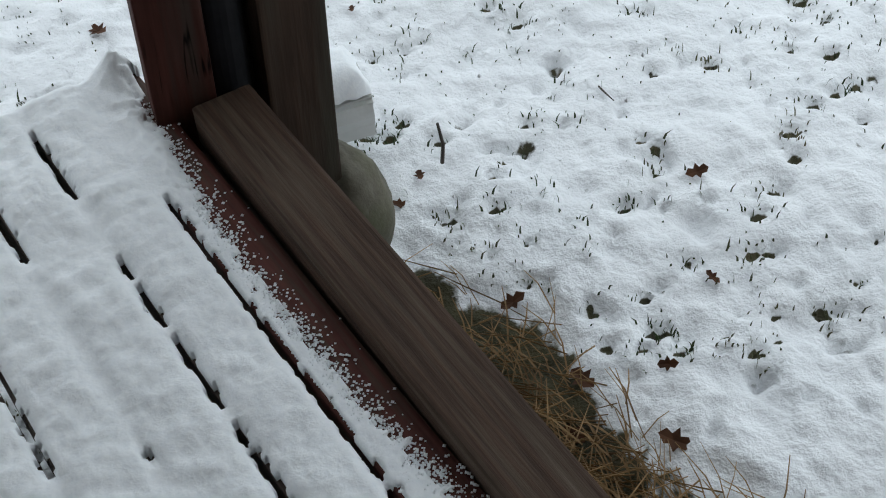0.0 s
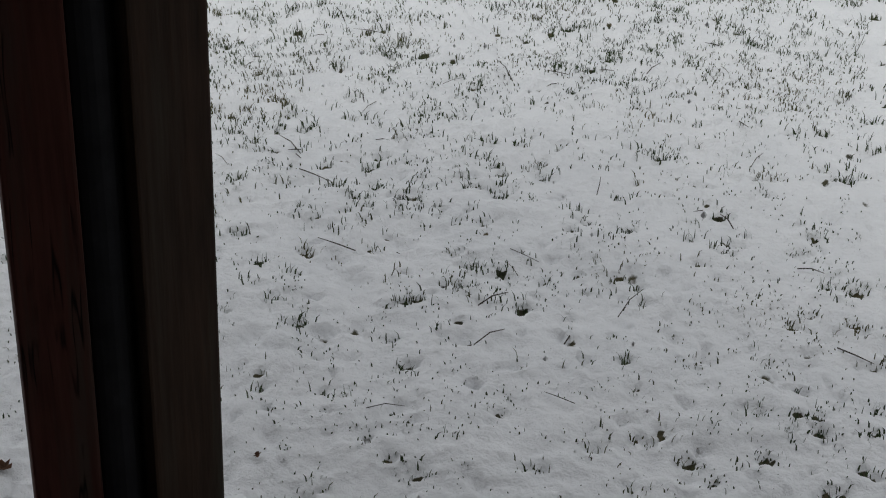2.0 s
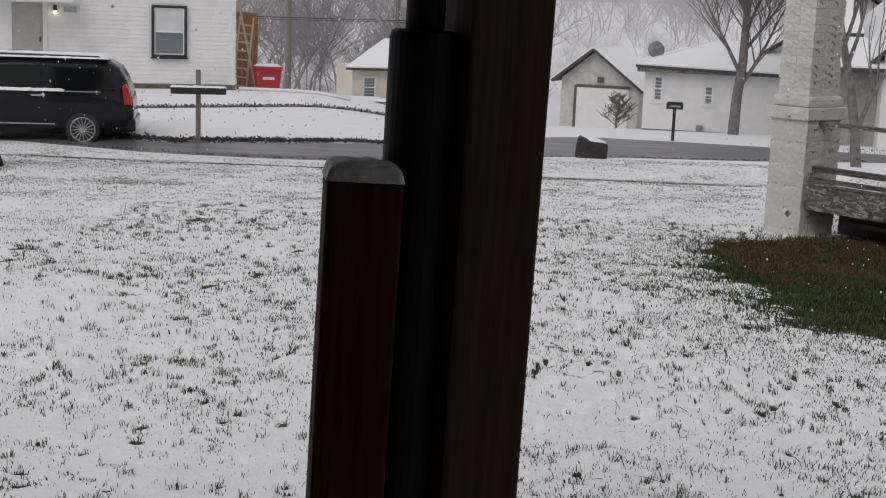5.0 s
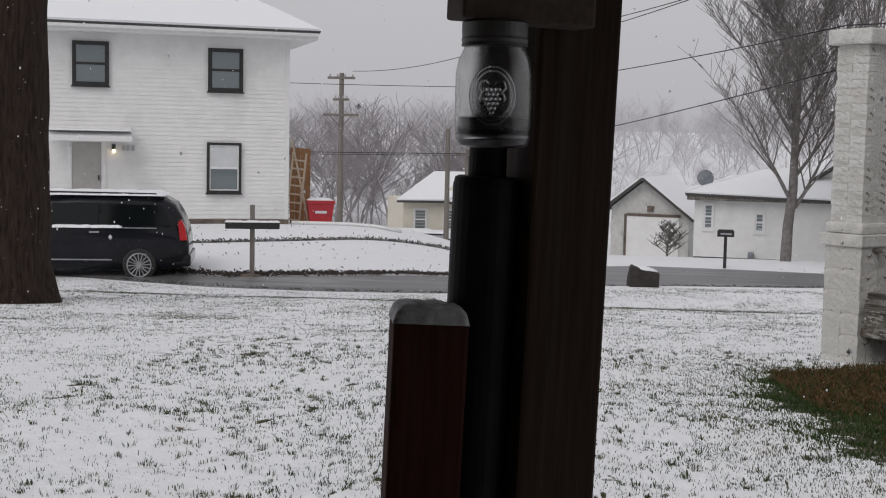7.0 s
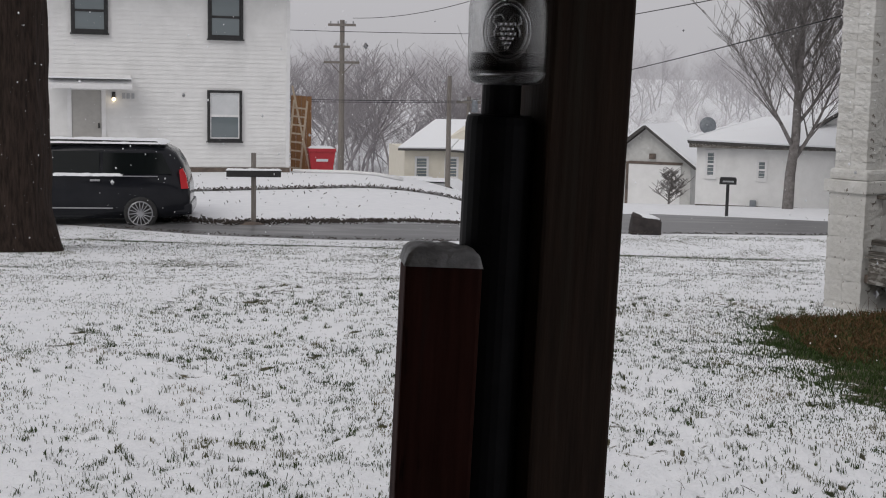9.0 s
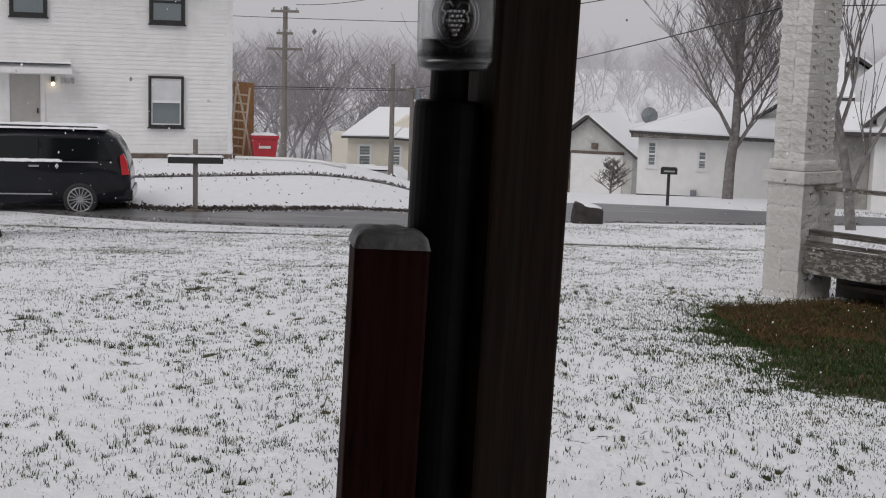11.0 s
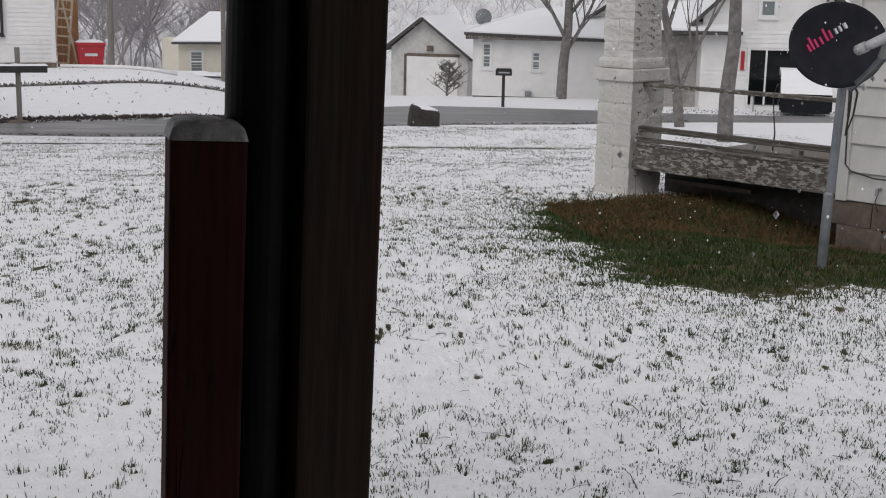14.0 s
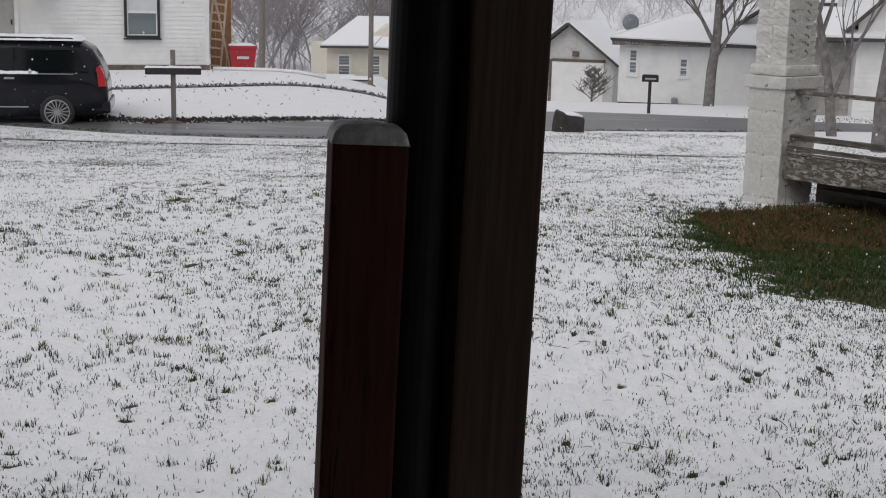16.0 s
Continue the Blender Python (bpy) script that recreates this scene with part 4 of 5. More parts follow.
for x0, x1, z0, z1, nm in ((-0.75, 0.52, 1.14, 1.56, "side_window"), (-1.75, -0.82, 1.14, 1.58, "side_window"), (-2.75, -1.82, 1.14, 1.52, "side_window")):
    bm = prism([(x0, z0), (x1 + (0.12 if x1 > 0 else 0), z0), (x1 - (0.1 if x1 > 0 else 0), z1), (x0 - (0 if x0 > -2.5 else -0.4), z1)], -0.005, 0.005)
    for v in bm.verts:
        v.co.y += -0.972 + 0.30 * max(0.0, v.co.z - 1.12)
    part(nm, bm, "car_glass", VAN)
part("window_snow", snow_slab(-1.75, -0.35, -0.06, 0.02, 0, 0.06, 0.05, 12), "snow", VAN, "strip of snow along the window ledge", smooth=True).matrix_local = pose(0, -0.975, 1.12, 30)
part("side_trim", boxed(-2.6, 0.35, -0.99, -0.968, 1.08, 1.10), "chrome", VAN)
part("side_trim", boxed(-3.2, -0.55, -0.99, -0.968, 0.42, 0.445), "chrome", VAN)
part("roof_rail", tube([(-2.0, -0.72, 1.74), (-1.9, -0.72, 1.80), (0.3, -0.72, 1.78), (0.4, -0.72, 1.72)], 0.02, 6), "black_trim", VAN)
part("roof_snow", snow_slab(-2.3, 0.5, -0.8, 0.8, 1.74, 0.07, 0.1, 33), "snow", VAN, "layer of snow on the roof", smooth=True)
part("bumper", boxed(0.62, 1.04, -0.93, 0.93, 0.3, 0.55, bevel=0.06), "paint_black", VAN)
tl_ = prism([(0.80, 0.84), (0.95, 0.85), (0.90, 1.12), (0.83, 1.27), (0.76, 1.22)], -0.975, -0.80)
for v in tl_.verts:
    v.co.x += 0.02
part("tail_light", tl_, "tail", VAN, "red tail light")
tl2 = prism([(0.72, 0.82), (0.955, 0.84), (0.90, 1.12), (0.80, 1.28), (0.70, 1.22)], 0.80, 0.985)
part("tail_light", tl2, "tail", VAN, "red tail light")
part("mirror", boxed(-2.75, -2.6, -1.18, -0.95, 1.1, 1.26, bevel=0.03), "paint_black", VAN)
part("door_handle", boxed(-1.0, -0.8, -1.0, -0.97, 0.98, 1.02, bevel=0.008), "chrome", VAN)
part("door_handle", boxed(-2.1, -1.9, -1.0, -0.97, 0.98, 1.02, bevel=0.008), "chrome", VAN)
for wx in (0.0, -3.05):
    for wy in (-0.9, 0.9):
        W = part("wheel", lathe([(0.30, -0.11), (0.335, -0.09), (0.345, 0), (0.335, 0.09), (0.30, 0.11)], 36), "rubber", VAN)
        W.matrix_local = pose(wx, wy, 0.33, 90)
        bm = lathe([(0.24, -0.02), (0.245, 0.02)], 30)
        part("rim_disc", bm, "black_trim", W).location.z = 0.08 if wy < 0 else -0.08
        bm = bmesh.new()
        for k in range(16):
            a = 2 * math.pi * k / 16
            tube([(0.05 * math.cos(a), 0.05 * math.sin(a), 0), (0.235 * math.cos(a + 0.08), 0.235 * math.sin(a + 0.08), 0)], 0.012, 5, bm)
        tube([(0.24 * math.cos(a), 0.24 * math.sin(a), 0) for a in np.linspace(0, 2 * math.pi, 33)], 0.014, 6, bm)
        lathe([(0.055, -0.01), (0.05, 0.012)], 16, bm)
        part("spokes", bm, "chrome", W, "multi-spoke alloy rim").location.z = 0.112 if wy < 0 else -0.112

# ---- mailboxes ----
mbx = thing("mailbox_post", pose(-5.97, 26.95, on_land(-5.97, 26.95) - 0.02, rz=14) @ Matrix.Diagonal((1, 1, 1.12, 1)), "wooden mailbox post with a snowy cross board", "mailbox")
part("post", boxed(-0.05, 0.05, -0.05, 0.05, 0, 1.37, bevel=0.008), "pole_wood", mbx)
part("cross_board", boxed(-0.56, 0.56, -0.15, -0.052, 0.93, 1.05, bevel=0.01), "black_trim", mbx, "dark cross board")
part("board_snow", snow_slab(-0.57, 0.57, -0.16, -0.05, 1.05, 0.05, 0.04, 6), "snow", mbx, smooth=True)
part("earth_mound", stone_form(0.3, 0.2, 0.09, 6, 3), "brick_dark", mbx, "bare earth round the post", smooth=True)
mb2 = thing("mailbox", pose(5.8, 41.6, -2.25, rz=-8), "black mailbox on a dark post", "mailbox")
part("post", boxed(-0.05, 0.05, -0.05, 0.05, 0, 1.03), "black_trim", mb2)
part("box", prism([(-0.26, 1.03), (0.26, 1.03), (0.26, 1.2), (0.22, 1.25), (-0.22, 1.25), (-0.26, 1.2)], -0.12, 0.12), "black_trim", mb2)
part("name_bar", boxed(-0.16, 0.18, -0.128, -0.121, 1.10, 1.15), "lnb", mb2)

# ---- yellow house, garage and bungalow ----
Y = thing("house", pose(-6.75, 64.6, 0, rz=14), "small cream bungalow with a snowy roof", "house")
clad(Y, prism([(0, -4.6), (8, -4.6), (8, -1.45), (0, -1.45)], 0, 6), 0, 8, -4.6, -1.45, 0.15, "siding_cream")
part("gable", prism([(1.2, -1.44), (5.4, -1.44), (3.3, -0.35)], 0.5, 6), "siding_cream", Y)
roof_slabs(Y, [[(-0.4, -0.5, -1.5), (2.2, -0.5, -1.5), (4.2, 3.0, -0.2), (2.0, 3.0, -0.2)], [(2.2, -0.5, -1.55), (8.5, -0.5, -1.9), (8.5, 3.0, -0.2), (4.2, 3.0, -0.2)]])
window(Y, 0.5, 1.2, -2.9, -1.8, "trim", blind=False)
window(Y, 2.0, 2.7, -2.9, -1.8, "trim", blind=False)
part("porch_column", boxed(3.6, 3.75, -1.2, -1.05, -4.5, -1.9), "trim", Y)
part("porch_column", boxed(5.0, 5.15, -1.2, -1.05, -4.5, -1.9), "trim", Y)
part("porch_roof", boxed(3.3, 5.6, -1.4, 0.0, -1.9, -1.8), "snow", Y)
for k, (x, y) in enumerate(((-6.4, 63.0), (-5.0, 61.0))):
    cz = on_land(x, y)
    car = thing("parked_car", pose(x, y, cz, rz=170 - 8 * k), "parked car buried under snow", "car", "cars by the cream house")
    bm = prism([(-2.1, 0.25), (2.1, 0.25), (2.15, 0.7), (1.2, 0.85), (0.6, 1.35), (-0.9, 1.38), (-1.6, 0.9), (-2.1, 0.8)], -0.8, 0.8)
    bmesh.ops.bevel(bm, geom=bm.edges[:], offset=0.06, segments=2, affect="EDGES")
    part("body", bm, "lnb", car)
    part("snow", prism([(-2.05, 0.84), (-1.6, 0.96), (-0.9, 1.45), (0.6, 1.43), (1.2, 0.93), (2.1, 0.76), (2.0, 0.84), (1.25, 1.0), (0.65, 1.5), (-0.95, 1.52), (-1.65, 1.04)], -0.78, 0.78), "snow", car)
    part("side_glass", boxed(-1.2, 0.7, -0.81, 0.81, 0.92, 1.25), "car_glass", car)

G = thing("garage", pose(4.05, 61.88, 0, rz=-17), "white gabled garage with a closed door", "garage")
clad(G, prism([(-0.75, -3.75), (2.9, -3.75), (2.9, -1.75), (0.77, -0.1), (-0.75, -1.35)], 0, 6), -0.75, 2.9, -3.75, -1.8, 0.14, "siding_old")
part("door", boxed(0.0, 2.45, -0.08, -0.03, -3.72, -1.75, bevel=0.02), "siding", G, "white overhead garage door")
part("door_frame", boxed(-0.12, 0.0, -0.1, 0.0, -3.72, -1.65), "brick_dark", G)
part("door_head", boxed(0.0, 2.5, -0.1, 0.0, -1.74, -1.62), "brick_dark", G)
part("vent", boxed(0.95, 1.25, -0.09, -0.03, -1.5, -1.25), "brick_dark", G)
roof_slabs(G, [[(0.77, -0.5, -0.06), (3.15, -0.5, -1.9), (3.15, 6.3, -1.9), (0.77, 6.3, -0.06)], [(0.77, -0.5, -0.06), (-1.1, -0.5, -1.55), (-1.1, 6.3, -1.55), (0.77, 6.3, -0.06)]])

BU = thing("house", pose(6.309, 54.65, 0, rz=-9), "low white bungalow with a snowy hipped roof", "house")
clad(BU, boxed(0, 5.4, 0, 5, -2.95, -0.55), 0, 5.4, -2.95, -0.55, 0.15, "siding")
part("foundation", boxed(0.02, 5.4, 0.03, 5, -4.0, -2.95), "brick_dark", BU)
part("fascia", boxed(-0.3, 5.6, -0.42, -0.36, -0.62, -0.42), "peeling", BU, "weathered dark fascia board")
roof_slabs(BU, [[(-0.35, -0.45, -0.45), (5.6, -0.45, -0.6), (6.2, 3.0, 0.75), (2.6, 3.0, 0.45)], [(-0.35, -0.45, -0.45), (2.6, 3.0, 0.45), (-0.35, 6.0, -0.45)]])
window(BU, 0.35, 0.80, -1.86, -0.72, "trim", blind=False)
window(BU, 2.4, 2.84, -1.9, -1.05, "trim", blind=False)
part("gas_meter", boxed(2.2, 2.45, -0.3, -0.02, -3.1, -2.7, bevel=0.03), "galv", BU)
part("main_wall", boxed(4.9, 12.3, 1.5, 9, -3.6, 0.3), "siding", BU)
part("main_gable", prism([(4.9, 0.3), (12.3, 0.3), (8.6, 2.7)], 1.52, 9), "siding", BU)
roof_slabs(BU, [[(8.6, 1.1, 2.8), (4.5, 1.1, 0.1), (4.5, 9.3, 0.1), (8.6, 9.3, 2.8)], [(8.6, 1.1, 2.8), (12.7, 1.1, 0.1), (12.7, 9.3, 0.1), (8.6, 9.3, 2.8)]])
window(BU, 7.6, 8.2, -0.9, 0.6, "trim", y=1.47, blind=False)
sd = thing("satellite_dish", pose(6.9, 56.2, -0.12), "old grey satellite dish on a bungalow roof", "satellite dish")
part("reflector", lathe([(0.02, 0.06), (0.2, 0.03), (0.36, 0.0), (0.36, 0.02), (0.2, 0.06), (0.02, 0.1)], 20), "galv", sd).matrix_local = pose(0, 0, 0.35, 80, 0, 10)
part("mast", tube([(0, 0.05, -0.4), (0, 0.05, 0.35)], 0.03, 8), "galv", sd)

# two-storey white house seen through the porch
K = thing("house", pose(11.2, 42.5, 0, rz=-4), "white gabled two-storey house with a low porch wing", "house")
clad(K, prism([(1.2, -2.8), (6.6, -2.8), (6.6, 0.3), (3.55, 2.95), (1.2, 0.75)], 0, 8), 1.2, 6.6, -2.8, 0.3, 0.15, "siding")
roof_slabs(K, [[(3.55, -0.4, 3.0), (0.8, -0.4, 0.42), (0.8, 8.3, 0.42), (3.55, 8.3, 3.0)], [(3.55, -0.4, 3.0), (7.0, -0.4, 0.0), (7.0, 8.3, 0.0), (3.55, 8.3, 3.0)]])
window(K, 3.0, 3.6, 0.70, 1.85, "trim", blind=False)
clad(K, boxed(0.0, 1.19, 0.6, 6, -2.8, 0.1), 0.0, 1.19, -2.8, 0.1, 0.15, "concrete", y=0.6, label="grey side wing")
roof_slabs(K, [[(-0.3, -0.5, 0.15), (2.4, -0.5, 0.15), (2.4, 2.6, 1.0), (-0.3, 2.6, 1.0)], [(-0.3, 2.6, 1.2), (1.0, 2.6, 1.2), (1.0, 6.0, 3.0), (-0.3, 6.0, 3.0)]])
DD = part("sliding_door", boxed(2.8, 4.9, -0.06, -0.02, -2.1, -0.33), "car_glass", K, "dark glass sliding door")
part("door_casing", boxed(2.7, 2.8, -0.08, 0.0, -2.1, -0.25), "trim", DD)
part("door_casing", boxed(3.3, 3.36, -0.08, -0.061, -2.1, -0.33), "trim", DD)
part("red_sign", boxed(2.50, 2.62, -0.06, -0.02, -0.98, -0.37), "red_plastic", K, "narrow red sign")
car = thing("parked_car", pose(14.5, 38.6, on_land(14.5, 38.6) - 0.04, rz=72) @ Matrix.Scale(0.92, 4), "dark parked car with snow on its bonnet and roof", "car")
bm = prism([(-2.1, 0.25), (2.1, 0.25), (2.15, 0.7), (1.2, 0.85), (0.6, 1.35), (-0.9, 1.38), (-1.6, 0.9), (-2.1, 0.8)], -0.8, 0.8)
bmesh.ops.bevel(bm, geom=bm.edges[:], offset=0.06, segments=2, affect="EDGES")
part("body", bm, "paint_black", car)
part("side_glass", boxed(-1.2, 0.7, -0.81, 0.81, 0.92, 1.2), "car_glass", car)
part("snow", prism([(-2.05, 0.84), (-1.6, 0.96), (-0.9, 1.45), (0.6, 1.43), (1.2, 0.93), (2.1, 0.76), (2.0, 0.84), (1.25, 1.0), (0.65, 1.5), (-0.95, 1.52), (-1.65, 1.04)], -0.78, 0.78), "snow", car)

# ---- utility poles and wires ----
def pole(x, y, z0, z1, r, arms, label):
    p = thing("utility_pole", pose(x, y, z0), label, "utility pole")
    part("shaft", tube([(0, 0, 0), (0, 0, z1 - z0)], [r, r * 0.7], 10), "pole_wood", p)
    for h, w in arms:
        a = part("crossarm", boxed(-w / 2, w / 2, -0.14, -0.06, h - z0, h - z0 + 0.12), "pole_wood", p)
        for k in range(4):
            i = part("insulator", lathe([(0.02, 0), (0.04, 0.03), (0.04, 0.1), (0.02, 0.13)], 8), "lnb", a)
            i.location = (-w / 2 + 0.12 + (w - 0.24) * k / 3, -0.1, h - z0 + 0.12)
        if w > 1.5:
            part("brace", tube([(-w * 0.3, -0.1, h - z0), (0, -0.1, h - z0 - 0.55)], 0.025, 5), "pole_wood", p)
            part("brace", tube([(w * 0.3, -0.1, h - z0), (0, -0.1, h - z0 - 0.55)], 0.025, 5), "pole_wood", p)
    return p


pole(-9.86, 64.26, -4.4, 4.75, 0.16, ((4.45, 1.35), (3.4, 0.8), (2.65, 1.75)), "tall wooden utility pole with three crossarms")
pole(-4.13, 57.9, -4.2, 2.1, 0.13, (), "leaning grey wooden utility pole")
p3 = pole(-3.38, 59.9, -4.2, 1.2, 0.12, ((0.9, 1.1),), "short utility pole with a crossarm and transformer")
part("transformer", lathe([(0.1, 0), (0.14, 0.03), (0.14, 0.5), (0.1, 0.55)], 14), "galv", p3).location = (0.28, -0.1, 4.7)


def wire(a, b, sag, r):
    pts = [Vector(a).lerp(Vector(b), i / 16) - Vector((0, 0, sag * 4 * (i / 16) * (1 - i / 16))) for i in range(17)]
    w = part("overhead_wire", tube(pts, r, 4), "wire", smooth=True)
    return tagged(w, "thin black overhead wire", "wire", "overhead wires")


for a, b, sag, r in (((-30, 57, 4.6), (-3.6, 57.9, 3.93), 0.2, 0.018), ((-30, 57, 1.2), (-3.5, 56.9, 1.03), 0.15, 0.02), ((-30, 57.5, 0.9), (-3.5, 57.5, 0.95), 0.1, 0.015),
                     ((-9.2, 63.3, 4.8), (-3.3, 56.9, 5.26), 0.2, 0.015), ((-3.6, 57.9, 3.93), (5.4, 24.4, 3.83), 0.25, 0.014), ((5.4, 24.4, 3.83), (16, 6, 4.2), 0.3, 0.014),
                     ((-3.5, 56.9, 1.03), (5.4, 24.4, 3.07), 0.2, 0.013), ((5.4, 24.4, 3.07), (16, 6, 3.6), 0.3, 0.012), ((-3.3, 56.9, 5.26), (4.2, 28, 5.1), 0.3, 0.012), ((-3.3, 57.2, 6.1), (3.2, 30, 4.9), 0.3, 0.012)):
    wire(a, b, sag, r)

# ---- old porch and its brick pier ----
PIER = pose(2.869, 11.98, 0, rz=-50)
pier = thing("brick_pier", PIER, "white-painted block pier with a rock-faced brick shaft", "pier")
rp = random.Random(9)


def rough_block(w, d, h, amount, seed, cuts=3):
    """A masonry unit with worn, uneven faces."""
    bm = boxed(-w / 2, w / 2, -d / 2, d / 2, -h / 2, h / 2)
    bmesh.ops.subdivide_edges(bm, edges=bm.edges[:], cuts=cuts, use_grid_fill=True)
    for v in bm.verts:
        k = noise.noise(Vector((v.co.x * 17, v.co.y * 17, v.co.z * 17 + seed)))
        v.co = v.co * (1 + amount * 0.3 * k) + Vector((amount * w * 0.12 * k, amount * d * 0.12 * noise.noise(Vector((v.co.z * 25, v.co.x * 25, seed))), 0))
    return bm


part("core", boxed(-0.383, -0.003, 0.007, 0.496, -0.5, 0.76), "block", pier, "white-painted mortar core")
part("core", boxed(-0.373, -0.045, 0.044, 0.464, 0.9, 2.57), "block", pier, "white-painted mortar core")
low = [mesh_of("block", rough_block(0.196, 0.250, 0.196, 0.25, k), M["block"]) for k in range(4)]
for c in range(6):
    for i in range(2):
        for j in range(2):
            o = new("block", low[(c + 2 * i + j) % 4])
            o.parent = pier
            o.location = (-0.292 + 0.198 * i, 0.125 + 0.252 * j, -0.352 + 0.199 * c)
            o.rotation_euler.z = rp.uniform(-0.015, 0.015)
part("ledge", boxed(-0.44, 0.03, -0.03, 0.55, 0.745, 0.86, bevel=0.012), "block", pier, "projecting painted ledge")
part("ledge_top", boxed(-0.41, 0.0, 0.0, 0.52, 0.86, 0.96, bevel=0.03), "block", pier)
brick = [mesh_of("brick", rough_block(0.170, 0.216, 0.069, 0.32, 20 + k), M["block"]) for k in range(5)]
for c in range(22):
    for i in range(2):
        for j in range(2):
            o = new("brick", brick[(c * 3 + 2 * i + j) % 5])
            o.parent = pier
            o.location = (-0.295 + 0.172 * i, 0.145 + 0.218 * j, 0.995 + 0.0715 * c)
            o.rotation_euler.z = rp.choice((0, math.pi)) + rp.uniform(-0.02, 0.02)
part("cap", boxed(-0.44, 0.03, -0.03, 0.55, 2.56, 2.70, bevel=0.02), "block", pier)

porch = thing("old_porch", PIER, "derelict wooden porch with peeling white paint", "porch")
part("top_rail", boxed(0.0, 2.45, 0.16, 0.25, 0.70, 0.735, bevel=0.006), "peeling", porch, "weathered top rail with peeling paint")
part("lower_rail", boxed(0.0, 2.45, 0.12, 0.2, 0.285, 0.335, bevel=0.006), "rail_wood", porch, "bare grey lower rail")
part("lower_rail", boxed(0.02, 2.45, 0.06, 0.11, 0.198, 0.238, bevel=0.006), "rail_wood", porch, "bare grey lower rail")
part("skirt_board", boxed(0.06, 0.86, 0.016, 0.05, -0.055, 0.172, bevel=0.005), "peeling", porch, "bare grey rim board with worn paint")
part("skirt_board", boxed(0.866, 2.47, 0.012, 0.05, -0.045, 0.178, bevel=0.005), "peeling", porch, "rim board with flaking white paint")
part("skirt_lip", boxed(0.03, 2.47, 0.004, 0.06, 0.179, 0.194, bevel=0.003), "peeling", porch, "thin moulding with peeling paint")
part("floor_sill", boxed(0.0, 2.5, 0.055, 2.4, -0.05, 0.02), "brick_dark", porch, "dark porch floor")
for k in range(9):
    part("floor_plank", boxed(0.1, 2.45, 0.07 + 0.25 * k, 0.31 + 0.25 * k, 0.024, 0.05, bevel=0.004), "pole_wood", porch)
part("baluster", boxed(1.145, 1.17, 0.18, 0.205, 0.56, 0.70), "trim", porch, "short white baluster")
part("stub_post", boxed(1.62, 1.70, 0.10, 0.18, 0.05, 0.27, bevel=0.005), "pole_wood", porch)
# dark backing board in place of the shade below the porch floor
part("crawl_shade", boxed(0.0, 2.5, 0.6, 0.64, -0.75, -0.052), "shingle", porch, "dark board standing for the shade under the porch")
part("brace_board", boxed(0.3, 1.2, 0.2, 0.28, -0.17, -0.13), "twig", porch)
tall = part("weed_stem", tube([(0, 0, 0), (0.02, 0, 0.3), (-0.03, 0.02, 0.6), (0.0, 0.02, 0.75)], [0.008, 0.007, 0.005, 0.003], 5), "twig")
tall.matrix_world = PIER @ pose(1.2, 0.5, 0.05)
tagged(tall, "thin dead weed stem standing on the porch", "weed")

WALL = pose(4.183, 10.189, 0, rz=-50)
HW = thing("house", WALL, "old white house with wide lap siding on a block foundation", "house")
part("wall", boxed(0.0, 7, 0.03, 6, -0.05, 3.2), "siding_old", HW)
lapm = mesh_of("siding_board", siding(bmesh.new(), 0.07, 7, 0.0, 0.228, 0.228, y=0.028, proud=0.024), M["siding_old"])
for k in range(14):
    o = new("siding_board", lapm)
    o.parent, o.location.z = HW, -0.04 + 0.229 * k
part("corner_board", boxed(-0.02, 0.075, -0.012, 0.09, -0.05, 3.2, bevel=0.004), "siding_old", HW)
part("front_wall", boxed(-0.002, 0.0, 0.09, 6, -0.05, 3.2), "siding_old", HW)
part("soffit", boxed(-0.3, 7.2, -0.3, 6, 3.2, 3.3), "trim", HW)
fb = [mesh_of("foundation_block", rough_block(0.39, 0.12, 0.192, 0.3, 40 + k, 2), M["brick_dark"]) for k in range(4)]
part("foundation", boxed(0.02, 7, 0.07, 6, -0.75, -0.05), "concrete", HW)
for c in range(4):
    for i in range(9):
        o = new("foundation_block", fb[(i + 2 * c) % 4])
        o.parent, o.location = HW, (0.20 + 0.397 * i - (0.0 if c % 2 else 0.1), 0.07, -0.152 - 0.197 * c)
b1 = part("meter_box", boxed(0.56, 0.68, -0.06, 0.0, 0.18, 0.29, bevel=0.008), "black_trim", HW, "small black junction box")
part("cover", boxed(0.58, 0.66, -0.068, -0.0605, 0.2, 0.27, bevel=0.003), "pipe", b1)
b2 = part("outlet_box", boxed(0.54, 0.63, -0.07, 0.0, -0.01, 0.07, bevel=0.008), "black_trim", HW, "small black outlet box")
part("cover", boxed(0.555, 0.615, -0.078, -0.0705, 0.005, 0.055, bevel=0.003), "pipe", b2)
part("hose_bib", tube([(0.36, 0.0, 0.08), (0.36, -0.06, 0.08), (0.36, -0.07, 0.03)], 0.014, 8), "galv", HW)
part("hook", tube([(0.55, 0.0, 0.88), (0.55, -0.03, 0.885), (0.575, -0.035, 0.875), (0.57, -0.03, 0.85), (0.55, -0.03, 0.845)], 0.006, 6), "black_trim", HW)
part("cable", tube([(0.03, -0.02, 0.95), (0.04, -0.02, 0.6), (0.05, -0.02, 0.25), (0.1, -0.02, 0.2), (0.3, -0.022, 0.16), (0.55, -0.022, 0.16)], 0.006, 5), "wire", HW, "black cable along the siding")
part("cable", tube([(0.63, -0.03, 0.18), (0.655, -0.03, 0.12), (0.62, -0.03, 0.06)], 0.004, 5), "wire", HW)
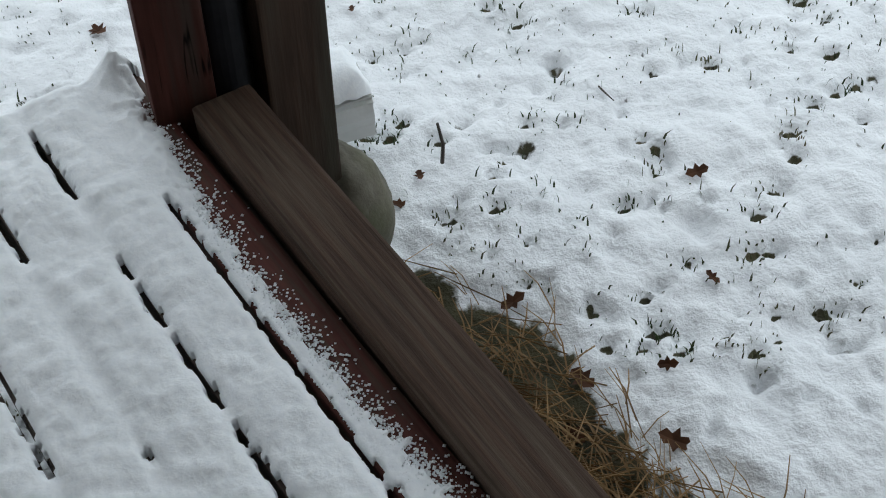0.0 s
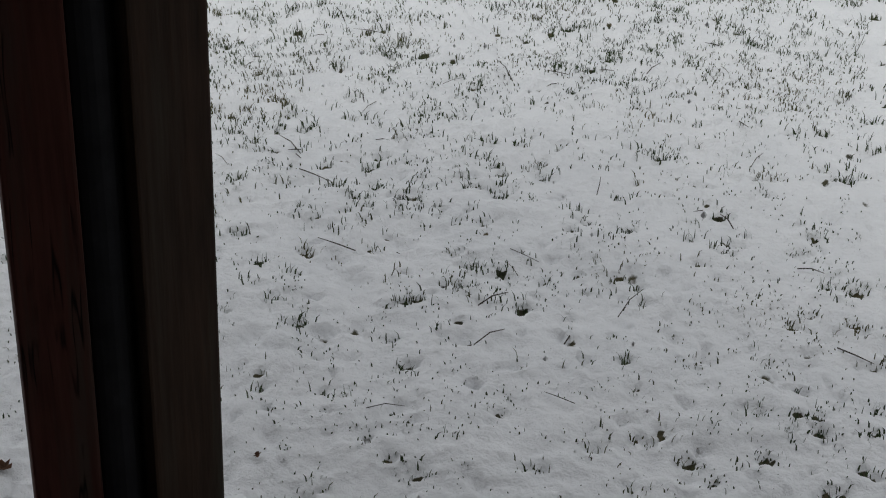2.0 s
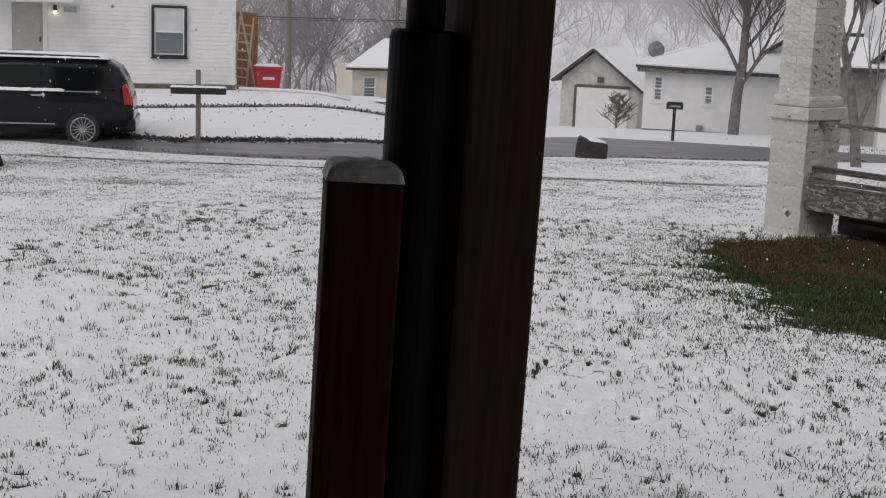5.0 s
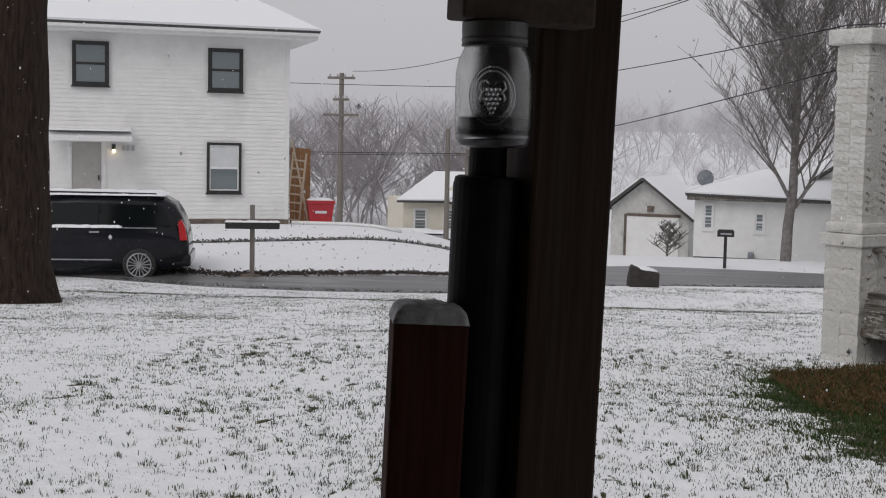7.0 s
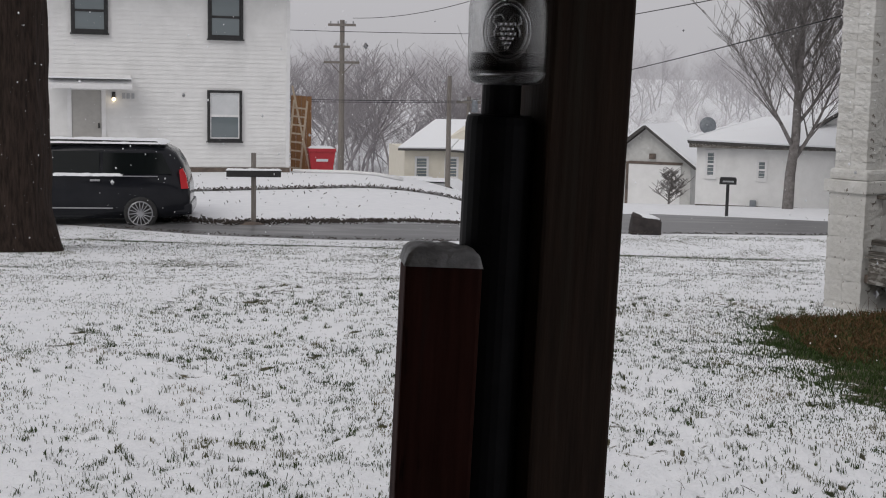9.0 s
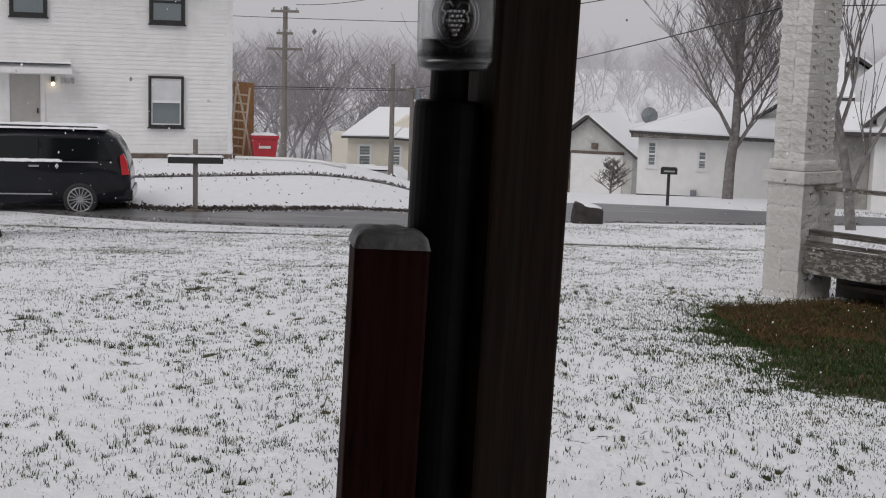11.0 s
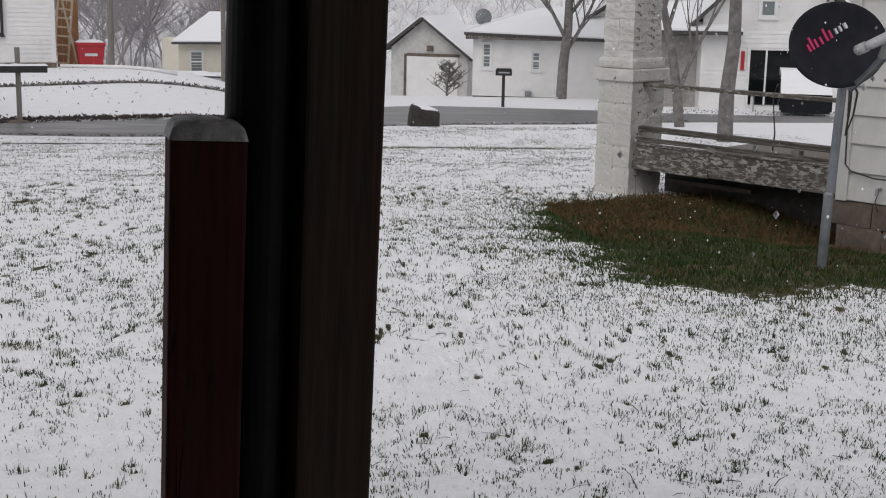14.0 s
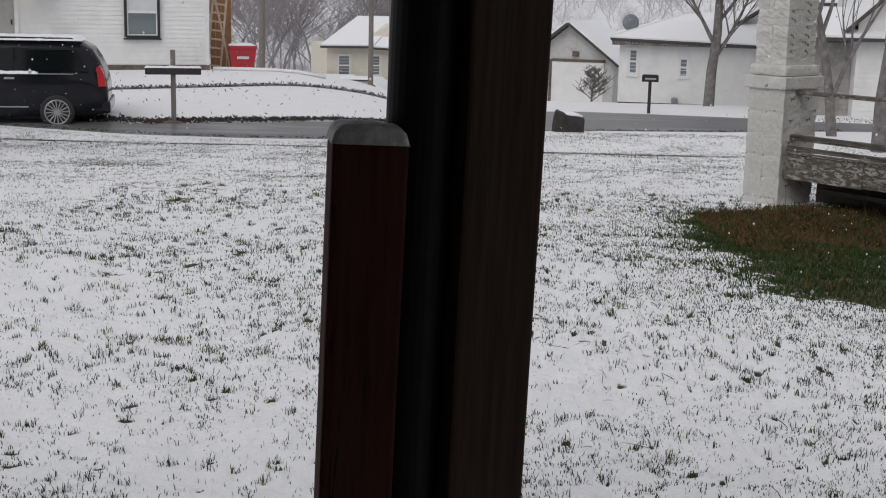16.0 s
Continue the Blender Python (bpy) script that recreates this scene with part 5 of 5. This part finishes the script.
part("cable", tube([(0.36, -0.03, 0.08), (0.33, -0.02, -0.03), (0.36, -0.02, -0.1)], 0.004, 5), "wire", HW)

# ---- satellite dish ----
SD = thing("satellite_dish", pose(2.985, 7.437, -0.02), "dark satellite dish with printed lettering on a steel pole", "satellite dish")
part("pole", tube([(0, 0, -0.1), (0.012, 0, 0.45), (0.02, 0, 0.46), (0.05, 0, 1.3)], [0.03, 0.03, 0.027, 0.027], 14), "galv", SD, smooth=False)
DM = pose(-0.075, -0.09, 1.31, 72, 0, 12) @ Matrix.Diagonal((1.17, 1.0, 1.2, 1)) @ pose(0, 0, 0, rz=10)
bm = bmesh.new()
rings = []
for j in range(11):
    r = j / 10
    rings.append([bm.verts.new((0.285 * r * math.cos(a), 0.248 * r * math.sin(a), 0.055 * r * r)) for a in np.linspace(0, 2 * math.pi, 48, endpoint=False)])
for a, b in zip(rings[1:], rings[2:]):
    for i in range(48):
        bm.faces.new((a[i], a[(i + 1) % 48], b[(i + 1) % 48], b[i]))
bmesh.ops.remove_doubles(bm, verts=rings[0], dist=0.001)
bm.verts.ensure_lookup_table()
c0 = [v for v in bm.verts if v.co.length < 0.002][0]
for i in range(48):
    bm.faces.new((c0, rings[1][i], rings[1][(i + 1) % 48]))
bmesh.ops.recalc_face_normals(bm, faces=bm.faces[:])
ex = bmesh.ops.solidify(bm, geom=bm.faces[:], thickness=0.006)
RF = part("reflector", bm, "dish", SD, "dark oval reflector", smooth=True)
RF.matrix_local = DM


def on_dish(x, y):
    return 0.055 * ((x / 0.285) ** 2 + (y / 0.248) ** 2) + 0.008


def stroke(pts, r, mat, name):
    fine = []
    for (xa, ya), (xb, yb) in zip(pts, pts[1:]):
        fine += [(xa + (xb - xa) * k / 3, ya + (yb - ya) * k / 3) for k in range(3)]
    fine.append(pts[-1])
    ca, sa = math.cos(0.35), math.sin(0.35)
    rot = [(x * ca - y * sa, x * sa + y * ca) for x, y in fine]
    part(name, tube([(x, y, on_dish(x, y)) for x, y in rot], r, 4), mat, RF)


for x, h in ((-0.135, 0.045), (-0.108, 0.075), (-0.078, 0.05), (-0.042, 0.045), (-0.006, 0.075), (0.024, 0.05)):
    stroke([(x, 0.045), (x, 0.045 + h)], 0.009, "pink", "print_bar")
stroke([(0.062, 0.052), (0.062, 0.085)], 0.008, "white_print", "print_bar")
stroke([(0.088, 0.052), (0.088, 0.085)], 0.008, "white_print", "print_bar")
stroke([(0.118, 0.052), (0.118, 0.085)], 0.011, "white_print", "print_bar")
arm = part("feed_arm", tube([(0.04, -0.255, 0.0), (0.06, -0.21, 0.12), (0.078, -0.15, 0.25)], [0.018, 0.02, 0.024], 8), "galv", SD, "grey feed arm")
arm.matrix_local = DM
head = bmesh.new()
tube([(-0.05, -0.083, 0.30), (-0.03, -0.08, 0.315), (0.05, -0.06, 0.33), (0.13, -0.042, 0.33), (0.16, -0.035, 0.325)], [0.022, 0.027, 0.028, 0.028, 0.02], 14, head)
tube([(-0.055, -0.085, 0.25), (-0.05, -0.084, 0.30)], [0.03, 0.03], 16, head)
tube([(0.135, -0.04, 0.27), (0.135, -0.04, 0.33)], [0.022, 0.024], 16, head)
tube([(0.09, -0.05, 0.33), (0.10, -0.09, 0.31), (0.075, -0.15, 0.24)], [0.05, 0.043, 0.025], 10, head)
hd = part("receiver_head", head, "lnb", SD, "light grey three-lobed receiver head", smooth=True)
hd.matrix_local = DM
part("mount", boxed(-0.05, 0.10, -0.03, 0.04, 1.18, 1.36, bevel=0.015), "galv", SD)
part("cable", tube([(0.07, -0.02, 1.15), (0.12, -0.04, 1.05), (0.10, -0.05, 0.92), (0.07, -0.03, 0.8), (0.085, -0.03, 0.95), (0.1, 0.0, 1.1)], 0.006, 6), "wire", SD, "loose black cable loop")

# ---- unseen porch ceiling and house walls, added to shade deck and posts ----
# ceiling out of view; its overhang is set by how much sky it blocks
pc = part("porch_shade_ceiling", boxed(-4.5, 1.3, -3.2, 2.15, 2.14, 2.24), "deck")
pc.matrix_world = DECK
tagged(pc, "unseen porch ceiling extended to shade the deck and posts", "ceiling", kind="structure")
# wall added out of view to cut light from the left
sw = part("shade_wall_side", boxed(-1.45, -1.32, -3.2, 1.44, 0.0, 2.138), "brick_dark")
sw.matrix_world = DECK
tagged(sw, "unseen plain brown wall added to darken the deck and posts", "wall", kind="structure")
# wall added behind the viewer to keep sun off the deck and posts
bw = part("shade_wall_behind", boxed(-7, 7, -2.6, -2.4, -0.2, 3.2), "brick_dark")
tagged(bw, "unseen plain brown wall added behind the porch for shade", "wall", kind="structure")

# ---- loose boulder by the lane, dark verge litter ----
def angular_rock(hx, hy, hz, seed):
    """A broken, block-like stone with flat facets and chipped corners."""
    bm = boxed(-hx, hx, -hy, hy, -hz, hz, bevel=0.06)
    bmesh.ops.subdivide_edges(bm, edges=bm.edges[:], cuts=1, use_grid_fill=True)
    for v in bm.verts:
        v.co = v.co * (1 + 0.16 * noise.noise(v.co * 5 + Vector((seed, 0, 0)))) + Vector((0.12 * v.co.z, 0, -0.25 * v.co.x))
    return bm


bl = part("boulder", angular_rock(0.33, 0.27, 0.24, 27), "wet_rock")
bl.location = (2.3, 29.0, on_land(2.3, 29.0) + 0.17)
tagged(bl, "dark blocky boulder with a snow cap by the lane", "boulder")
bs = part("boulder_snow", stone_form(0.29, 0.24, 0.055, 23, 3), "snow", smooth=True)
bs.matrix_world = pose(2.31, 28.97, on_land(2.3, 29.0) + 0.40, 0, 13, 0)
tagged(bs, "snow cap on the boulder", "snow", kind="stuff")


# ---- grass, straw, leaves and twigs ----
def blades(name, spots, mat, label, seed):
    """Thin bent blades: spots are (x, y, z, height, width, lean)."""
    n = len(spots)
    S = np.array(spots)
    rgn = np.random.default_rng(seed)
    a = rgn.uniform(0, 2 * np.pi, n)
    ux, uy = np.cos(a), np.sin(a)
    b = rgn.uniform(0, 2 * np.pi, n)
    lx, ly = np.cos(b) * S[:, 5] * S[:, 3], np.sin(b) * S[:, 5] * S[:, 3]
    x, y, z, h, w = S[:, 0], S[:, 1], S[:, 2], S[:, 3], S[:, 4]
    V = np.stack([np.stack([x - ux * w, y - uy * w, z - 0.01], -1), np.stack([x + ux * w, y + uy * w, z - 0.01], -1),
                  np.stack([x + lx * 0.4 + ux * w * 0.8, y + ly * 0.4 + uy * w * 0.8, z + h * 0.6], -1), np.stack([x + lx * 0.4 - ux * w * 0.8, y + ly * 0.4 - uy * w * 0.8, z + h * 0.6], -1),
                  np.stack([x + lx, y + ly, z + h], -1)], 1).reshape(-1, 3)
    i = np.arange(n)[:, None] * 5
    tri = np.concatenate([i + [0, 1, 2], i + [0, 2, 3], i + [3, 2, 4]], 1).reshape(-1, 3)
    me = bpy.data.meshes.new(name)
    me.from_pydata(V.tolist(), [], tri.tolist())
    me.materials.append(M[mat])
    return tagged(new(name, me), label, "grass", kind="stuff")


from_x = lambda x: np.clip(np.searchsorted(gx, x) - 1, 0, len(gx) - 2)
from_y = lambda y: np.clip(np.searchsorted(gy, y) - 1, 0, len(gy) - 2)


def surface(x, y):
    """Height of the finished ground sheet."""
    i, j = from_x(x), from_y(y)
    u, v = (x - gx[i]) / (gx[i + 1] - gx[i]), (y - gy[j]) / (gy[j + 1] - gy[j])
    return GZ[j, i] * (1 - u) * (1 - v) + GZ[j, i + 1] * u * (1 - v) + GZ[j + 1, i] * (1 - u) * v + GZ[j + 1, i + 1] * u * v


rng = np.random.default_rng(5)


def scatter(n, x0, x1, y0, y1, keep):
    x, y = rng.uniform(x0, x1, n), rng.uniform(y0, y1, n)
    k = keep(x, y)
    return x[k], y[k]


def clumpy(x, y):
    d = 0.2 + 0.8 * fbm(x, y, 0.8, 31) + 0.8 * fbm(x, y, 3.5, 33) + 1.1 * fbm(x, y, 12.0, 35)
    near = np.clip(0.2 + 0.36 * (y - 1.9), 0.08, 1)
    halo = 1.1 * (1 - smooth(0.9, 2.3, patch_distance(x, y))) * (y < 12)
    lawn = y < np.interp(x, ROAD_X, ROAD_NEAR) - 0.25
    return lawn & (rng.random(len(x)) < np.clip(d + halo, 0.02, 1) * near * (bare_amount(x, y) < 0.5))


spots = []
for n, y0, y1 in ((80000, 1.6, 4.5), (105000, 4.5, 9), (330000, 9, 29)):
    f = rng.uniform(0, 1, n)
    y = y0 + (y1 - y0) * rng.random(n)
    x = -0.25 - 0.45 * y + f * (0.25 + 0.45 * y + np.minimum(0.3 + 0.5 * y, 6.2))
    k = clumpy(x, y)
    x, y = x[k], y[k]
    h = rng.uniform(0.004, 0.019, len(x)) * np.clip((y - 0.2) / 4, 0.5, 1) * (1 + 0.35 * smooth(9, 20, y)) * (1 + 0.5 * fbm(x, y, 1.5, 37))
    spots.append(np.stack([x, y, surface(x, y), h, rng.uniform(0.0009, 0.0019, len(x)) * (1 + 0.07 * y), rng.uniform(0.1, 1.3, len(x))], -1))
# tufts of several blades by the hollows in the snow
for x, y, ts in zip(TX, TY, TS):
    m = rng.integers(2, 10) if ts < 0.85 else rng.integers(10, 24)
    xs, ys = x + rng.normal(0, 0.016, m), y + rng.normal(0, 0.016, m)
    spots.append(np.stack([xs, ys, surface(xs, ys), rng.uniform(0.008, 0.034, m) * (0.5 + 0.5 * min(1, (y - 1) / 3.5)), rng.uniform(0.001, 0.0021, m) * (1 + 0.06 * y), rng.uniform(0.1, 0.9, m)], -1))
blades("lawn_grass", np.concatenate(spots), "grass", "sparse grass blades poking through the snow", 1)
x, y = scatter(110000, 1.2, 6.2, 5.8, 13, lambda x, y: rng.random(len(x)) < np.clip(bare_amount(x, y) * 1.2 - 0.1, 0, 1))
spots = list(zip(x, y, surface(x, y), rng.uniform(0.012, 0.042, len(x)), rng.uniform(0.0025, 0.0045, len(x)), rng.uniform(0.3, 1.2, len(x))))
blades("patch_grass", spots, "grass_green", "dense green and brown grass in the sheltered patch", 2)
x, y = scatter(60000, 1.9, 5.4, 7.2, 12.6, lambda x, y: (bare_amount(x, y) > 0.6) & (rng.random(len(x)) < np.clip(0.55 * smooth(8.0, 9.6, y) + 0.5 * fbm(x, y, 1.3, 61), 0, 1)))
blades("dead_grass", list(zip(x, y, surface(x, y), rng.uniform(0.02, 0.06, len(x)), rng.uniform(0.0025, 0.005, len(x)), rng.uniform(0.4, 1.5, len(x)))), "thatch", "flattened brown dead grass by the old porch", 7)
x, y = scatter(1300, 2.3, 5.0, 8.6, 12.4, lambda x, y: (bare_amount(x, y) > 0.6) & (rng.random(len(x)) < np.clip(0.4 + 1.2 * fbm(x, y, 1.7, 63), 0, 1)))
blades("dry_weeds", list(zip(x, y, surface(x, y), rng.uniform(0.05, 0.24, len(x)), rng.uniform(0.0015, 0.003, len(x)), rng.uniform(0.2, 0.9, len(x)))), "thatch", "dry brown weeds under the old porch", 3)


def sticks(name, places, mat, label, category):
    bm_v, bm_f = [], []
    for (x, y, z, l, a, tilt, r) in places:
        d = Vector((math.cos(a) * math.cos(tilt), math.sin(a) * math.cos(tilt), math.sin(tilt)))
        u = d.orthogonal().normalized()
        w = d.cross(u)
        mid = Vector((x, y, z)) + d * l * 0.5 + Vector((0, 0, 0.06 * l)) + u * 0.04 * l
        b0 = len(bm_v)
        for p, rr in ((Vector((x, y, z)), r), (mid, r), (Vector((x, y, z)) + d * l, r * 0.5)):
            for k in range(3):
                an = 2 * math.pi * k / 3
                bm_v.append(tuple(p + rr * (u * math.cos(an) + w * math.sin(an))))
        for q in range(2):
            for k in range(3):
                bm_f.append((b0 + q * 3 + k, b0 + q * 3 + (k + 1) % 3, b0 + (q + 1) * 3 + (k + 1) % 3, b0 + (q + 1) * 3 + k))
    me = bpy.data.meshes.new(name)
    me.from_pydata(bm_v, [], bm_f)
    me.materials.append(M[mat])
    return tagged(new(name, me), label, category, kind="stuff")


rs = random.Random(21)
pl = []
for _ in range(2600):
    s, n = rs.uniform(0.1, 1.05 if rs.random() < 0.8 else 1.25), rs.gauss(0.645, 0.085)
    n += 0.12 * (1.0 - s) * rs.random()
    p = DECK @ Vector((n, s, 0))
    if bare_amount(np.array([p.x]), np.array([p.y]))[0] < 0.35:
        continue
    pl.append((p.x, p.y, float(surface(np.array([p.x]), np.array([p.y]))[0]) + rs.uniform(0.0, 0.035), rs.uniform(0.03, 0.13), rs.gauss(2.5, 0.8), rs.uniform(-0.2, 0.18), rs.uniform(0.0007, 0.0015)))
sticks("straw", pl, "straw", "loose dry straw along the deck edge", "straw")
pl = []
for _ in range(90):
    x, y = rs.uniform(-0.6, 2.6), rs.uniform(1.5, 5.5)
    pl.append((x, y, float(surface(np.array([x]), np.array([y]))[0]) + 0.004, rs.uniform(0.03, 0.12), rs.uniform(0, 6.3), rs.uniform(-0.05, 0.5), rs.uniform(0.001, 0.0022)))
sticks("twigs", pl, "twig", "small dark twigs lying on the snow", "twig")


def leaf(x, y, s, a, dark):
    bm = bmesh.new()
    out = [(0, -1), (0.45, -0.55), (0.3, -0.2), (0.75, 0.05), (0.35, 0.3), (0.4, 0.7), (0, 1), (-0.4, 0.7), (-0.3, 0.3), (-0.75, 0.1), (-0.3, -0.2), (-0.45, -0.6)]
    top = [bm.verts.new((px * s, py * s, s * (0.35 * abs(px) + 0.2 * py * py + 0.1 * noise.noise(Vector((px * 2, py * 2, a)))))) for px, py in out]
    mid = bm.verts.new((0, 0, 0))
    for i in range(len(top)):
        bm.faces.new((mid, top[i], top[(i + 1) % len(top)]))
    bmesh.ops.solidify(bm, geom=bm.faces[:], thickness=0.001)
    o = part("dead_leaf", bm, "leaf")
    o.matrix_world = pose(x, y, float(surface(np.array([x]), np.array([y]))[0]) + 0.008, rs.uniform(-25, 25), rs.uniform(-25, 25), a * 57)
    tagged(o, "curled brown dead leaf on the ground", "leaf", "dead leaves on the lawn")


for x, y, s in ((-0.37, 2.1, 0.026), (0.10, 2.06, 0.012), (0.26, 1.32, 0.022), (0.33, 1.16, 0.025), (0.30, 1.08, 0.022), (0.45, 1.15, 0.016), (0.42, 1.02, 0.025), (0.16, 1.60, 0.014), (0.12, 1.55, 0.016), (0.60, 1.52, 0.02), (0.56, 1.30, 0.014)):
    leaf(x, y, s, rs.uniform(0, 6.3), 0)
st = part("twig", tube([(0, 0, -0.01), (0.003, 0, 0.03), (-0.004, 0.002, 0.075)], [0.0035, 0.003, 0.0025], 6), "twig")
st.location = (0.20, 1.62, 0.02)
tagged(st, "short broken twig standing in the snow", "twig")

# dark leaf litter along the far verge of the lane
bm_l = []
for _ in range(3200):
    x = rs.uniform(-8.5, 0.8)
    y = float(np.interp(x, ROAD_X, ROAD_FAR)) + rs.gauss(0.1, 0.13)
    bm_l.append((x, y, on_land(x, y) + 0.04, rs.uniform(0.02, 0.09), rs.uniform(0, 6.3), rs.uniform(0, 0.9), rs.uniform(0.006, 0.02)))
for _ in range(500):
    x = rs.uniform(-9, 9)
    y = float(np.interp(x, ROAD_X, ROAD_NEAR)) - abs(rs.gauss(0, 0.12))
    bm_l.append((x, y, on_land(x, y) + 0.05, rs.uniform(0.02, 0.1), rs.uniform(0, 6.3), rs.uniform(0, 0.6), rs.uniform(0.004, 0.012)))
for _ in range(900):
    x = rs.uniform(-13, -1.6)
    y = float(np.interp(x, STRIP_X, STRIP_Y)) + rs.choice((0.0, 0.4)) + rs.gauss(0, 0.07)
    bm_l.append((x, y, on_land(x, y) + 0.02, rs.uniform(0.03, 0.1), rs.uniform(0, 6.3), rs.uniform(0.1, 1.2), rs.uniform(0.006, 0.015)))
for _ in range(600):
    x, y = (rs.uniform(-13, 1), rs.uniform(27.5, 38)) if rs.random() < 0.4 else (rs.uniform(8, 19), rs.uniform(36.5, 40.5))
    if y > float(np.interp(x, ROAD_X, ROAD_FAR)) + 0.2:
        bm_l.append((x, y, on_land(x, y) + 0.01, rs.uniform(0.03, 0.09), rs.uniform(0, 6.3), rs.uniform(0.0, 1.2), rs.uniform(0.004, 0.013)))
sticks("verge_litter", bm_l, "twig", "dark leaves and dead stems along the lane", "litter")


# ---- falling snow, caught in the air ----
rf = np.random.default_rng(8)
nf = 2600
fx_y = 0.9 + 22 * rf.random(nf) ** 1.3
fx_x = (rf.random(nf) * 2 - 1) * (0.3 + 0.45 * fx_y)
fx_z = terrain(fx_x, fx_y) + 0.05 + rf.random(nf) * (1.6 + 0.12 * fx_y)
inside = (fx_x * 0.906 + fx_y * 0.424 < 0.75) & (fx_y < 1.9)
V, F = [], []
for x, y, z, r in zip(fx_x[~inside], fx_y[~inside], fx_z[~inside], rf.uniform(0.0012, 0.0034, nf) * np.where(rf.random(nf) < 0.12, 1.7, 1.0)):
    b0 = len(V)
    V += [(x + r, y, z), (x - r, y, z), (x, y + r, z), (x, y - r, z), (x, y, z + 1.3 * r), (x, y, z - 1.3 * r)]
    F += [(b0 + a, b0 + b, b0 + c) for a, b, c in ((0, 2, 4), (2, 1, 4), (1, 3, 4), (3, 0, 4), (2, 0, 5), (1, 2, 5), (3, 1, 5), (0, 3, 5))]
fm = bpy.data.meshes.new("snowfall")
fm.from_pydata(V, [], F)
fm.materials.append(M["snow"])
tagged(new("snowfall", fm), "fine white snowflakes drifting in the air", "snow", kind="stuff")
